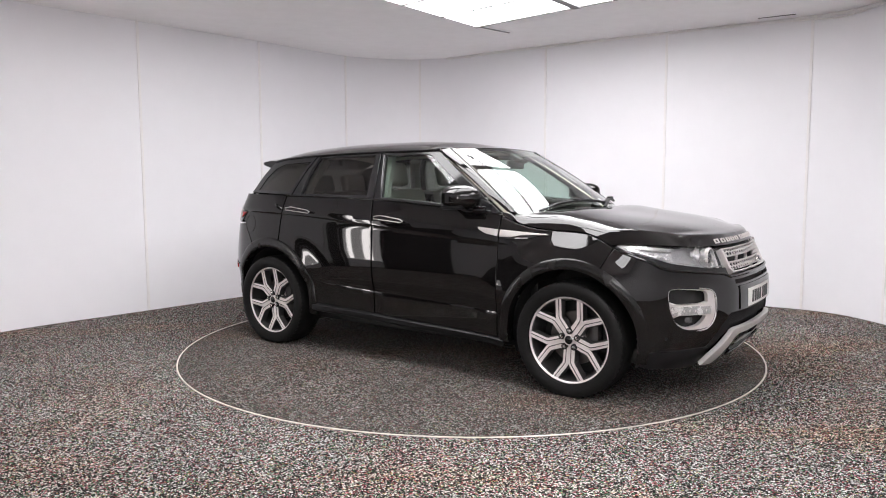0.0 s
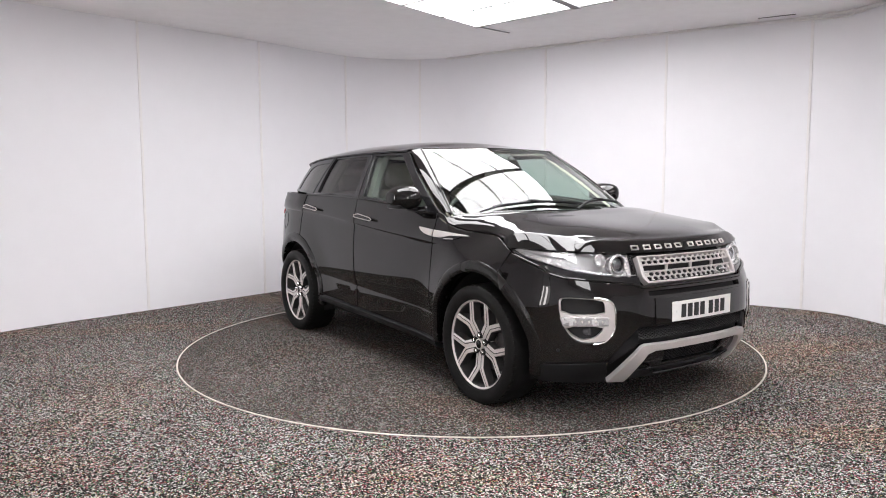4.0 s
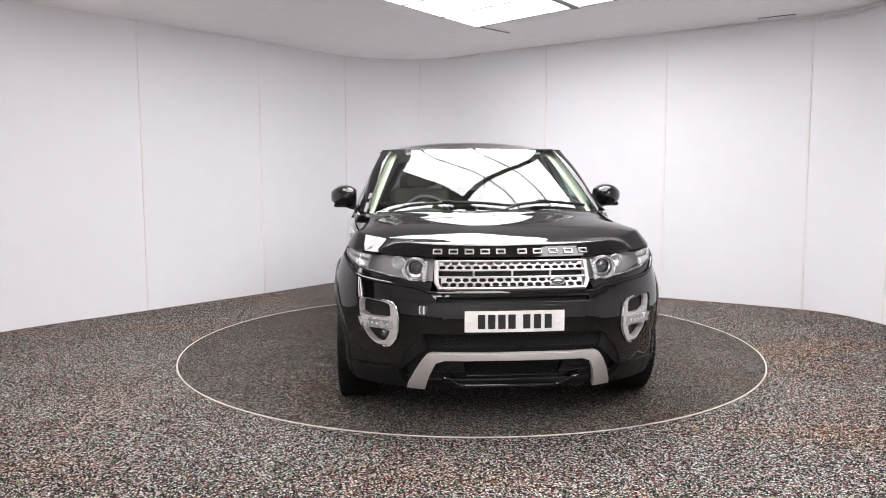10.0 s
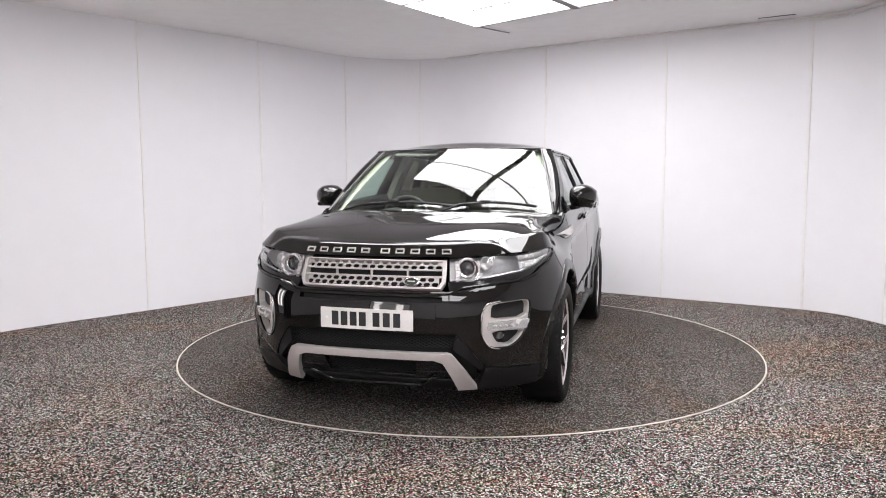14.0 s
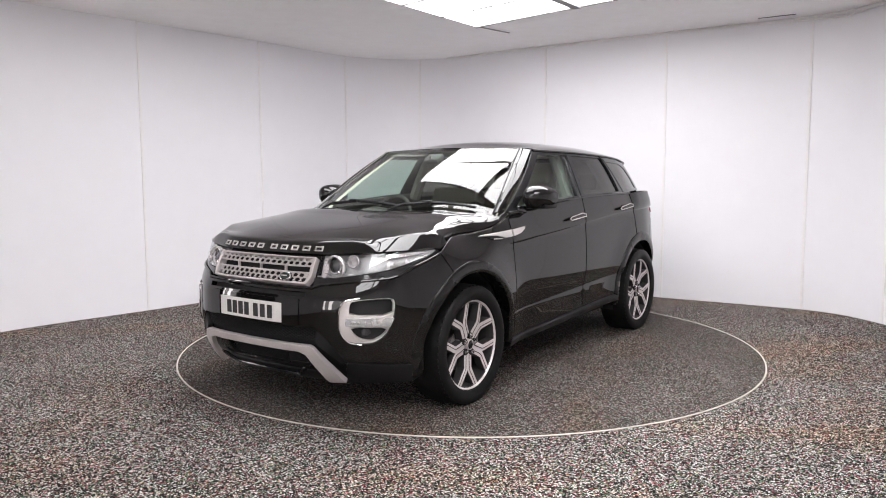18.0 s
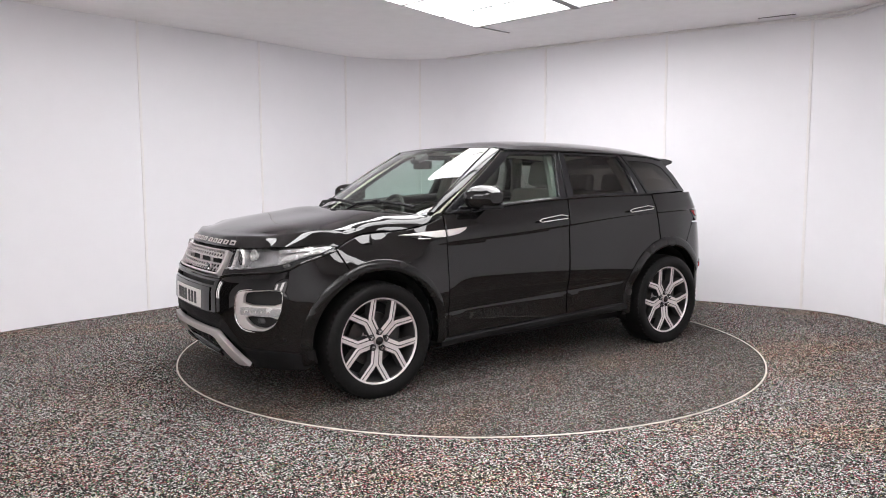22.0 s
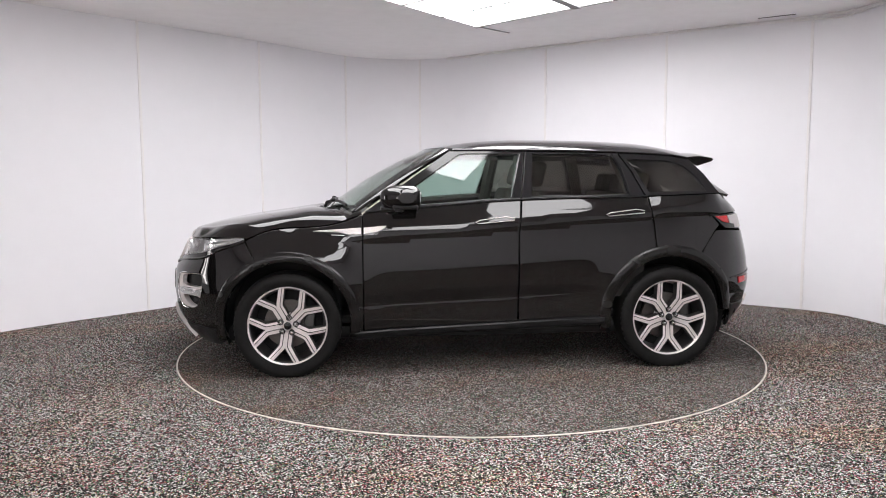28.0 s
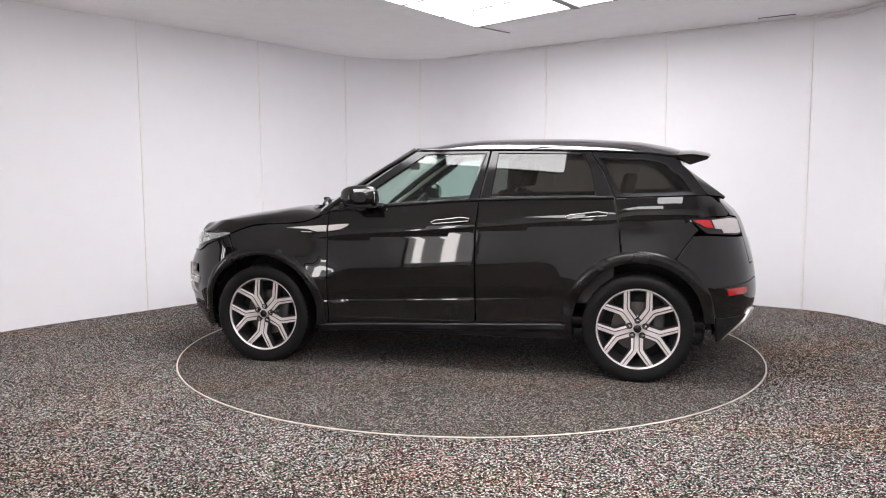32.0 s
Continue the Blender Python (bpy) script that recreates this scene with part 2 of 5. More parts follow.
def sheet(outline, surface, step=0.05, flange=0.02, holes=(), flip=False, gap=0.0015, lines=(), bm=None):
    """A panel: an outline in a surface's two parameters, filled with an even net, with an edge turned inwards."""
    def shrink(loop, by):
        n, out = len(loop), []
        area = sum(loop[i][0] * loop[(i + 1) % n][1] - loop[(i + 1) % n][0] * loop[i][1] for i in range(n))
        loop = loop if area > 0 else loop[::-1]
        for i in range(n):
            a, b, c = Vector(loop[i - 1]), Vector(loop[i]), Vector(loop[(i + 1) % n])
            d1, d2 = (b - a).normalized(), (c - b).normalized()
            n1, n2 = Vector((-d1.y, d1.x)), Vector((-d2.y, d2.x))
            m = n1 + n2
            m = m / max(m.dot(n1), 0.5) if m.length > 1e-6 else n1
            out.append(b + m * by)
        return out

    def dense(loop):
        out = []
        for i, a in enumerate(loop):
            b = loop[(i + 1) % len(loop)]
            n = max(1, math.ceil((b - a).length / step))
            out += [a.lerp(b, j / n) for j in range(n)]
        return out
    tracks = [np.array(sorted(ln)) for ln in lines]

    def above(p, k):
        return p.y - float(np.interp(p.x, k[:, 0], k[:, 1])) if k[0, 0] - 0.01 <= p.x <= k[-1, 0] + 0.01 else None

    def crossed(loop):
        for k in tracks:
            out = []
            for i, a in enumerate(loop):
                b = loop[(i + 1) % len(loop)]
                out.append(a)
                fa, fb = above(a, k), above(b, k)
                if fa is not None and fb is not None and fa * fb < 0:
                    out.append(a.lerp(b, fa / (fa - fb)))
            loop = out
        return loop
    roll = 0.0 if gap <= 0 else 0.0024 if flange >= 0.018 else 0.0012 if flange >= 0.006 else 0.0
    loops = [crossed(dense(shrink(outline, gap + roll)))] + [dense(shrink(h, 0.0)) for h in holes]
    pts, edges, edge_of = [], [], []
    for lp in loops:
        o = len(pts)
        pts += lp
        edges += [(o + i, o + (i + 1) % len(lp)) for i in range(len(lp))]
    border = np.array([p[:] for p in pts])
    shape = loops[0]

    def inside(p, lp):
        hit = False
        for i in range(len(lp)):
            a, b = lp[i - 1], lp[i]
            if (a.y > p.y) != (b.y > p.y) and p.x < (b.x - a.x) * (p.y - a.y) / (b.y - a.y) + a.x:
                hit = not hit
        return hit
    lo, hi = border.min(0), border.max(0)
    for i, v in enumerate(np.arange(lo[1] + step / 2, hi[1], step * 0.87)):
        for u in np.arange(lo[0] + (step / 2 if i % 2 else step), hi[0], step):
            p = Vector((u, v))
            if inside(p, loops[0]) and not any(inside(p, h) for h in loops[1:]) and ((border - (u, v)) ** 2).sum(1).min() > (0.45 * step) ** 2 and all(abs(np.interp(u, k[:, 0], k[:, 1]) - v) > 0.02 or not k[0, 0] - 0.03 < u < k[-1, 0] + 0.03 for k in tracks):
                pts.append(p)
    # creases: lines that the net keeps to, where they run inside the outline
    for ln in lines:
        run = [Vector(p) for p in ln]
        last = None
        for p in run:
            if inside(p, shape) and not any(inside(p, h) for h in loops[1:]) and ((border - p[:]) ** 2).sum(1).min() > 0.003 ** 2:
                pts.append(p)
                if last is not None:
                    edges.append((last, len(pts) - 1))
                last = len(pts) - 1
            else:
                last = None
    for k in tracks if lines else ():
        own = [i for i in range(len(border), len(pts)) if abs(above(pts[i], k) or 0) < 1e-6 and above(pts[i], k) is not None]
        for i in range(len(border)):
            h = above(pts[i], k)
            if h is not None and abs(h) < 1e-5 and own:
                j = min(own, key=lambda q: (pts[q] - pts[i]).length)
                if (pts[j] - pts[i]).length < 0.06:
                    edges.append((i, j))
    from mathutils.geometry import delaunay_2d_cdt
    vs, _, fs, *_ = delaunay_2d_cdt([Vector(p) for p in pts], edges, [], 1, 1e-6)
    bm = bm or bmesh.new()
    e = 1e-3
    places, normals = [], []
    for v in vs:
        p = Vector(surface(v.x, v.y))
        pu, pv = Vector(surface(v.x + e, v.y)) - Vector(surface(v.x - e, v.y)), Vector(surface(v.x, v.y + e)) - Vector(surface(v.x, v.y - e))
        nn = pu.cross(pv)
        places.append(p)
        normals.append(-nn.normalized() if flip else nn.normalized())
    bv = [bm.verts.new(p) for p in places]
    faces = []
    for f in fs:
        mid = sum((vs[i] for i in f), Vector((0, 0))) / len(f)
        if len(set(f)) >= 3 and inside(mid, loops[0]) and not any(inside(mid, h) for h in loops[1:]):
            q = [bv[i] for i in f]
            faces.append(bm.faces.new(q[::-1] if flip else q))
    if flange:
        where = {v: i for i, v in enumerate(bv)}
        rim = [ed for ed in {ed for f in faces for ed in f.edges} if len(ed.link_faces) == 1]
        away = {}
        for ed in rim:
            lp = ed.link_loops[0]
            a, b = lp.vert, lp.link_loop_next.vert
            for v in (a, b):
                t = (b.co - a.co).cross(normals[where[v]])
                away[v] = away.get(v, Vector()) + t.normalized()
        steps = [(roll * math.sin(radians(w)), roll * (1 - math.cos(radians(w)))) for w in (30, 60, 90)] if roll else []
        steps.append((roll, flange))
        turned = {v: [bm.verts.new(v.co + t.normalized() * o - normals[where[v]] * d) for o, d in steps] for v, t in away.items()}
        for ed in rim:
            lp = ed.link_loops[0]
            a, b = lp.vert, lp.link_loop_next.vert
            ed.smooth = False
            la, lb = [a] + turned[a], [b] + turned[b]
            for k in range(len(steps)):
                bm.faces.new((lb[k], la[k], la[k + 1], lb[k + 1]))
    for v in [v for v in bm.verts if not v.link_faces]:
        bm.verts.remove(v)
    return bm


def mirrored(bm):
    """The same mesh on the other side of the car."""
    out = bm.copy()
    for v in out.verts:
        v.co.y = -v.co.y
    bmesh.ops.reverse_faces(out, faces=out.faces[:])
    return out


def both(name, bm, mat, parent, label="", **more):
    """A part on each side. Returns the left one and the right one."""
    other = mirrored(bm)
    return part(name, bm, mat, parent, label, **more), part(name, other, mat, parent, label, **more)


# ---- the room ----
HEIGHT = 2.89
PLAN = [(-4.11, 0.31), (-3.26, 1.40), (-2.37, 2.53), (-1.56, 3.60), (-1.10, 3.86), (-0.63, 3.95), (-0.18, 3.80), (0.38, 3.38), (0.93, 3.03), (2.15, 2.26), (3.36, 1.52), (3.62, 1.22), (3.76, 0.78)]
BEHIND = [(4.35, -1.4), (4.75, -3.6), (4.4, -6.4), (2.6, -7.9), (-2.6, -7.9), (-4.6, -6.4), (-5.1, -3.6), (-4.85, -1.2)]


def ring_plan():
    """The wall's line all round, through its control points, closed."""
    pts = [Vector((*p, 0)) for p in PLAN + BEHIND]
    out, n = [], len(pts)
    for i in range(n):
        a, b, c, d = pts[i - 1], pts[i], pts[(i + 1) % n], pts[(i + 2) % n]
        m = 10
        for j in range(m):
            t = j / m
            l1, l2 = (b - a).length, (d - c).length
            k = (c - b).length
            t1, t2 = (c - a) / (l1 + k) * k, (d - b) / (l2 + k) * k
            out.append((b * (1 + 2 * t) * (1 - t) ** 2 + t1 * t * (1 - t) ** 2 + c * t * t * (3 - 2 * t) - t2 * t * t * (1 - t)))
    return out


LINE = ring_plan()
CUTS = [1, 2, 3, 5, 8, 9, 10, 12, 13, 14, 15, 16, 17, 18, 19, 20]


def wall_panel(i0, i1, wall):
    """One curved board of the wall, with its thickness."""
    idx = [k % len(LINE) for k in range(i0, i1 + 1)]
    rows_in, rows_out = [], []
    for k in idx:
        p, t = LINE[k], (LINE[(k + 1) % len(LINE)] - LINE[k - 1]).normalized()
        nrm = Vector((t.y, -t.x, 0))
        nrm = nrm if nrm.dot(Vector((0, -1.5, 0)) - p) > 0 else -nrm
        rows_in.append(p)
        rows_out.append(p - nrm * 0.03)
    d0, d1 = (rows_in[1] - rows_in[0]).normalized() * 0.002, (rows_in[-1] - rows_in[-2]).normalized() * 0.002
    rows_in[0], rows_in[-1] = rows_in[0] + d0, rows_in[-1] - d1
    up = Vector((0, 0, HEIGHT + 0.02))
    loop = [rows_out[0]] + rows_in + [rows_out[-1]]
    bm = grid([[p for p in loop], [p + up for p in loop]])
    return part("wall_panel", bm, WALL, wall)


def build_room():
    n = 10
    wall = tagged(new("wall_round"), "curved white panelled studio wall with upright joints", "wall", kind="structure")
    cuts = [c * n for c in CUTS]
    for a, b in zip(cuts, cuts[1:] + [cuts[0] + len(LINE)]):
        wall_panel(a, b, wall)
    for c in cuts:
        p, q = LINE[c % len(LINE)], LINE[(c + 1) % len(LINE)]
        t = (q - LINE[c - 1]).normalized()
        nrm = Vector((-t.y, t.x, 0))
        nrm = nrm if nrm.dot(Vector((0, -1.5, 0)) - p) > 0 else -nrm
        turn = Matrix((t, nrm, Vector((0, 0, 1)))).transposed().to_4x4()
        part("joint_strip", box((0.026, 0.012, HEIGHT - 0.004), p + nrm * 0.004 + Vector((0, 0, HEIGHT / 2)), 0.002, turn, segments=1), TRIM_W, wall)
    # floor: one sheet to the walls, with a round well for the turntable
    bm = bmesh.new()
    rim = [bm.verts.new((2.252 * math.cos(w), 2.252 * math.sin(w), 0)) for w in [2 * math.pi * k / 144 for k in range(144)]]
    far = []
    for v in rim:
        w = v.co.normalized()
        far.append(bm.verts.new(w * 9.5))
    for k in range(144):
        bm.faces.new((rim[k], far[k], far[(k + 1) % 144], rim[(k + 1) % 144]))
    low = [bm.verts.new(v.co + Vector((0, 0, -0.05))) for v in rim]
    for k in range(144):
        bm.faces.new((rim[(k + 1) % 144], low[(k + 1) % 144], low[k], rim[k]))
    bm.faces.new(low)
    tagged(part("floor", bm, CARPET, smooth=False), "speckled grey carpet with red and green flecks", "floor", kind="structure")
    # ceiling
    bm = bmesh.new()
    lower = [bm.verts.new((p.x * 1.004, p.y * 1.004, HEIGHT)) for p in LINE]
    upper = [bm.verts.new((p.x * 1.004, p.y * 1.004, HEIGHT + 0.1)) for p in LINE]
    bm.faces.new(lower[::-1])
    bm.faces.new(upper)
    for k in range(len(LINE)):
        j = (k + 1) % len(LINE)
        bm.faces.new((lower[k], lower[j], upper[j], upper[k]))
    bmesh.ops.recalc_face_normals(bm, faces=bm.faces[:])
    tagged(part("ceiling", bm, CEIL, smooth=False), "flat white boarded ceiling", "ceiling", kind="structure")


# light panels: boards of 1.2 by 0.6 m in columns, between thin bars, one wide bar between columns
LIGHT_FIELDS = [  # corner, way along the columns, way down the rows, columns, rows
    (Vector((0.086, 1.83, 0)), Vector((0.733, -0.680, 0)), Vector((-0.560, -0.828, 0)), 2, 3),
    (Vector((-1.62, -0.12, 0)), Vector((0.950, -0.312, 0)), Vector((-0.312, -0.950, 0)), 2, 2),
    # unseen field above the eye, added to brighten the car's front
    (Vector((-1.25, -5.00, 0)), Vector((1.0, 0.0, 0)), Vector((0.0, -1.0, 0)), 2, 3),
    (Vector((1.05, -2.60, 0)), Vector((1.0, 0.0, 0)), Vector((0.0, -1.0, 0)), 1, 3),
]


def build_lights():
    for corner, along, down, columns, rows in LIGHT_FIELDS:
        turn = Matrix((along, down, Vector((0, 0, -1)))).transposed().to_4x4()
        first = None
        frame_ob = thing("ceiling_light_frame", "grey metal grid holding glowing ceiling panels", "light frame", Matrix.Translation((corner.x, corner.y, HEIGHT)), "ceiling light frames")
        for c in range(columns):
            for r in range(rows):
                at = corner + along * (c * 1.29 + 0.6) + down * (r * 0.605 + 0.3)
                m = Matrix.Translation((at.x, at.y, HEIGHT))
                if first is None:
                    first = thing("ceiling_light", "bright white flat ceiling light panel", "ceiling light", m, "ceiling light panels")
                    part("diffuser", box((1.192, 0.594, 0.012), (0, 0, -0.002), 0.0, turn), PANEL, first, "glowing white diffuser", smooth=False)
                else:
                    copy_thing(first, m)
        for r in range(rows + 1):
            at = down * (r * 0.605 - 0.002) + along * ((columns * 1.29 - 0.09) / 2)
            part("cross_bar", box((columns * 1.29 - 0.09, 0.028, 0.020), (at.x, at.y, -0.007), 0.0, turn), BAR, frame_ob, smooth=False)
        for c in range(1, columns):
            at = along * (c * 1.29 - 0.045) + down * (rows * 0.605 / 2)
            part("main_bar", box((0.085, rows * 0.605, 0.03), (at.x, at.y, -0.012), 0.0, turn), BAR, frame_ob, smooth=False)


def build_trims():
    n = len(LINE)

    def inside_wall(k, d, z):
        p, t = LINE[k % n], (LINE[(k + 1) % n] - LINE[k - 1]).normalized()
        nrm = Vector((t.y, -t.x, 0))
        nrm = nrm if nrm.dot(Vector((0, -1.5, 0)) - p) > 0 else -nrm
        return Vector((p.x, p.y, z)) + nrm * d
    bm = sweep([inside_wall(k, 0.012, HEIGHT - 0.014) for k in range(58, 130)], 0.016, 6)
    tagged(part("trim", bm, TRIM_W), "white cornice strip along the wall top", "trim", kind="structure")
    loose = []
    for k in range(92, 124):
        u = (k - 92) / 31
        loose.append(inside_wall(k, 0.03 + 0.05 * math.sin(math.pi * u), HEIGHT - 0.02 - 0.045 * math.sin(math.pi * u) ** 2))
    tagged(part("trim", sweep(loose, 0.014, 6, flat=0.6), TRIM_W), "loose sagging white sealing strip", "trim", kind="structure")
    a, b = Vector((0.14, 1.885, HEIGHT - 0.003)), Vector((0.45, 2.20, HEIGHT - 0.003))
    mid, d = (a + b) / 2, (b - a)
    bm = box((d.length, 0.014, 0.008), mid, 0.0, Matrix.Rotation(math.atan2(d.y, d.x), 4, "Z"))
    tagged(part("trim", bm, BAR, smooth=False), "short dark open joint in the ceiling board", "trim", kind="structure")
    a, b = Vector((2.86, 1.60, HEIGHT - 0.003)), Vector((3.15, 1.42, HEIGHT - 0.003))
    mid, d = (a + b) / 2, (b - a)
    bm = box((d.length, 0.008, 0.008), mid, 0.0, Matrix.Rotation(math.atan2(d.y, d.x), 4, "Z"))
    tagged(part("trim", bm, BAR, smooth=False), "short dark open joint in the ceiling board", "trim", kind="structure")


build_room()
build_trims()
build_lights()


def doorway(name, x, y, turn, width, leaves):
    """A bright doorway: a frame with a middle post, a pale glazed opening and narrow bright side lights."""
    d = thing(name, "tall bright glazed doorway in a dark frame", "doorway", pose(x, y, 0, 0, 0, turn), kind="structure")
    part("opening", box((width, 0.02, 1.55), (0, 0, 1.06), 0.0), DOOR_DIM, d, smooth=False)
    part("side_light", box((width * 0.22, 0.02, 1.50), (-width * 0.12, -0.012, 1.06), 0.0), DOOR_GLOW, d, smooth=False)
    part("side_light", box((width * 0.12, 0.02, 1.50), (width * 0.34, -0.012, 1.06), 0.0), DOOR_GLOW, d, smooth=False)
    for s in (-1, 1):
        part("door_post", box((0.05, 0.05, 2.06), (s * (width / 2 + 0.02), -0.02, 1.03), 0.006), DARK, d)
    part("door_rail", box((width + 0.09, 0.05, 0.06), (0, -0.02, 2.05), 0.006), DARK, d)
    if leaves:
        for s in (-1, 1):
            part("dark_leaf", box((leaves, 0.03, 2.10), (s * (width / 2 + 0.05 + leaves / 2), 0.01, 1.05), 0.006), DARK, d)


doorway("door_1", -4.80, -1.66, 98, 0.50, 0.9)
doorway("door_2", -3.12, -7.08, 147, 1.15, 0)

# turntable
turntable = thing("turntable", "round carpeted turntable with a thin pale metal rim", "turntable")
bm = spin([(0.0, -0.03), (2.2385, -0.03), (2.2385, 0.0), (0.0, 0.0)], n=144, axis="Z")
bmesh.ops.remove_doubles(bm, verts=bm.verts[:], dist=1e-5)
bmesh.ops.recalc_face_normals(bm, faces=bm.faces[:])
part("deck", bm, DECK_CARPET, turntable, "worn brown-grey carpet deck, toned down for car shadow", smooth=False)
bm = spin([(2.2395, -0.03), (2.2395, 0.0015), (2.241, 0.003), (2.2475, 0.003), (2.249, 0.0015), (2.249, -0.03)], n=144, axis="Z")
bmesh.ops.recalc_face_normals(bm, faces=bm.faces[:])
part("rim", bm, RING, turntable, "thin pale metal rim")


# ---- the car's surfaces: x forward, y to its left, z up, from the middle of the wheelbase ----
WHEEL_X, WHEEL_Z = 1.33, 0.362
OUTLINE = [(2.212, 0.0), (2.205, 0.22), (2.178, 0.42), (2.10, 0.60), (1.985, 0.745), (1.80, 0.868), (1.56, 0.920), (1.20, 0.925), (0.60, 0.922), (-0.20, 0.925),
           (-0.90, 0.926), (-1.40, 0.922), (-1.70, 0.888), (-1.90, 0.80), (-2.05, 0.64), (-2.135, 0.40), (-2.165, 0.0)]
acc = [0.0]
for (xa, ya), (xb, yb) in zip(OUTLINE, OUTLINE[1:]):
    acc.append(acc[-1] + math.hypot(xb - xa, yb - ya))
PLAN_AT = smooth_table([(s, x, y) for s, (x, y) in zip(acc, OUTLINE)])
S_END = acc[-1]
SAMPLES = np.array([(s, *PLAN_AT(s)) for s in np.linspace(0, S_END, 500)])
SIDE_OFF = smooth_table([(0.18, -0.085), (0.25, -0.052), (0.30, -0.036), (0.345, -0.031), (0.44, -0.029), (0.49, -0.027), (0.54, -0.014), (0.62, -0.003), (0.70, 0.0), (0.80, -0.003), (0.90, -0.010), (0.957, -0.016), (1.00, -0.023), (1.06, -0.036), (1.13, -0.052), (1.23, -0.082)])
FRONT_OFF = smooth_table([(0.18, -0.20), (0.24, -0.12), (0.33, -0.04), (0.42, -0.008), (0.52, 0.0), (0.66, -0.004), (0.73, -0.022), (0.80, -0.062), (0.88, -0.098), (0.94, -0.135), (1.00, -0.20)])
REAR_OFF = smooth_table([(0.18, -0.30), (0.27, -0.18), (0.40, -0.04), (0.55, 0.0), (0.74, -0.02), (0.86, -0.05), (0.97, -0.085), (1.05, -0.115), (1.12, -0.16), (1.23, -0.27)])


def sx(x):
    return float(np.interp(-x, -SAMPLES[:, 1], SAMPLES[:, 0]))


def sy(y):
    f = SAMPLES[:180]
    return math.copysign(float(np.interp(abs(y), f[:, 2], f[:, 0])), y)


CREASE = smooth_table([(-1.75, 1.082), (-1.64, 1.076), (-0.89, 1.046), (-0.30, 1.002), (0.22, 0.962), (0.80, 0.925), (1.05, 0.902), (1.25, 0.890)])
FOLD = smooth_table([(-1.0, 0.548), (-0.88, 0.541), (-0.23, 0.508), (0.82, 0.464), (0.90, 0.460)])


def body(sig, z, out=0.0):
    """The painted body: sig runs along the outline from the nose (0) past the left side (+) or the right side (-) to the tail."""
    s = min(abs(sig), S_END)
    x, y = PLAN_AT(s)
    a, b = PLAN_AT(max(s - 0.02, 0)), PLAN_AT(min(s + 0.02, S_END))
    t = Vector((b[0] - a[0], b[1] - a[1]))
    if s < 0.02:
        t = Vector((0, 1))
    elif s > S_END - 0.02:
        t = Vector((0, -1))
    t.normalize()
    wf, wr = 1 - ease(0.45, 1.12, s), ease(S_END - 1.12, S_END - 0.45, s)
    rise = (CREASE(x) - 0.957) * ease(0.55, 0.8, z) + (FOLD(x) - 0.50) * ease(0.62, 0.50, z) * ease(0.36, 0.44, z)
    d = wf * FRONT_OFF(z) + wr * REAR_OFF(z) + (1 - wf - wr) * SIDE_OFF(z - rise * (1 - wf) * (1 - wr)) + out
    if -1.72 < x < 1.02:
        d += 0.006 * ease(-0.009, 0.001, z - CREASE(x)) * ease(1.02, 0.75, x) * (1 - ease(0.03, 0.14, z - CREASE(x)))
    if -0.92 < x < 0.87:
        d -= 0.0045 * ease(-0.004, 0.006, z - FOLD(x)) * (1 - ease(0.02, 0.12, z - FOLD(x)))
    for hx in (WHEEL_X, -WHEEL_X):
        r = math.hypot(x - hx, z - WHEEL_Z)
        d += (0.032 if hx > 0 else 0.020) * math.exp(-((r - 0.45) / (0.14 if r > 0.45 else 0.10)) ** 2) * (1 - wf) * (1 - wr)
    # the front wing rolls over to its top above the wheel
    d -= 0.85 * max(z - 0.81, 0.0) ** 1.5 * math.exp(-((x - 1.30) / 0.27) ** 2) * (1 - wf)
    d += 0.024 * ease(-1.12, -1.30, x) * ease(1.04, 1.14, z) * ease(-1.80, -1.60, x)
    # the tail's upper corner rolls in under the rear pillar
    d -= 0.06 * ease(1.09, 1.22, z) * ease(-1.60, -1.86, x) * (1 - 0.6 * wr)
    # lean of the haunch over the rear wheel
    d += 0.010 * math.exp(-((x + 1.35) / 0.35) ** 2 - ((z - 0.98) / 0.12) ** 2)
    return Vector((x + t.y * d, math.copysign(y - t.x * d, sig) if sig else 0.0, z))


def flank(x, z, out=0.0):
    return body(sx(x), z, out)


def rear_body(u, z, out=0.0):
    """The body round the tail: u is the way from the tail's middle, + to the left."""
    return body(math.copysign(S_END - abs(u), u), z, out)


GLASS_IN = smooth_table([(-2.0, 0.20), (-1.7, 0.105), (-1.3, 0.035), (-0.8, 0.006), (-0.2, 0.0), (0.35, 0.004), (0.65, 0.035), (0.95, 0.10)])


def cabin(x, z, out=0.0):
    """The side windows' surface, leaning in towards the roof."""
    h = z - 1.18
    y = 0.868 - 0.455 * h - 0.10 * h * h - GLASS_IN(x)
    return Vector((x, y + out, z + out * 0.4))


def arc(cx, cz, r, a0, a1, n=14):
    """Points on a circle in the flank's plane, angles in degrees from the front over the top."""
    return [(cx + r * math.cos(radians(a0 + (a1 - a0) * k / n)), cz + r * math.sin(radians(a0 + (a1 - a0) * k / n))) for k in range(n + 1)]


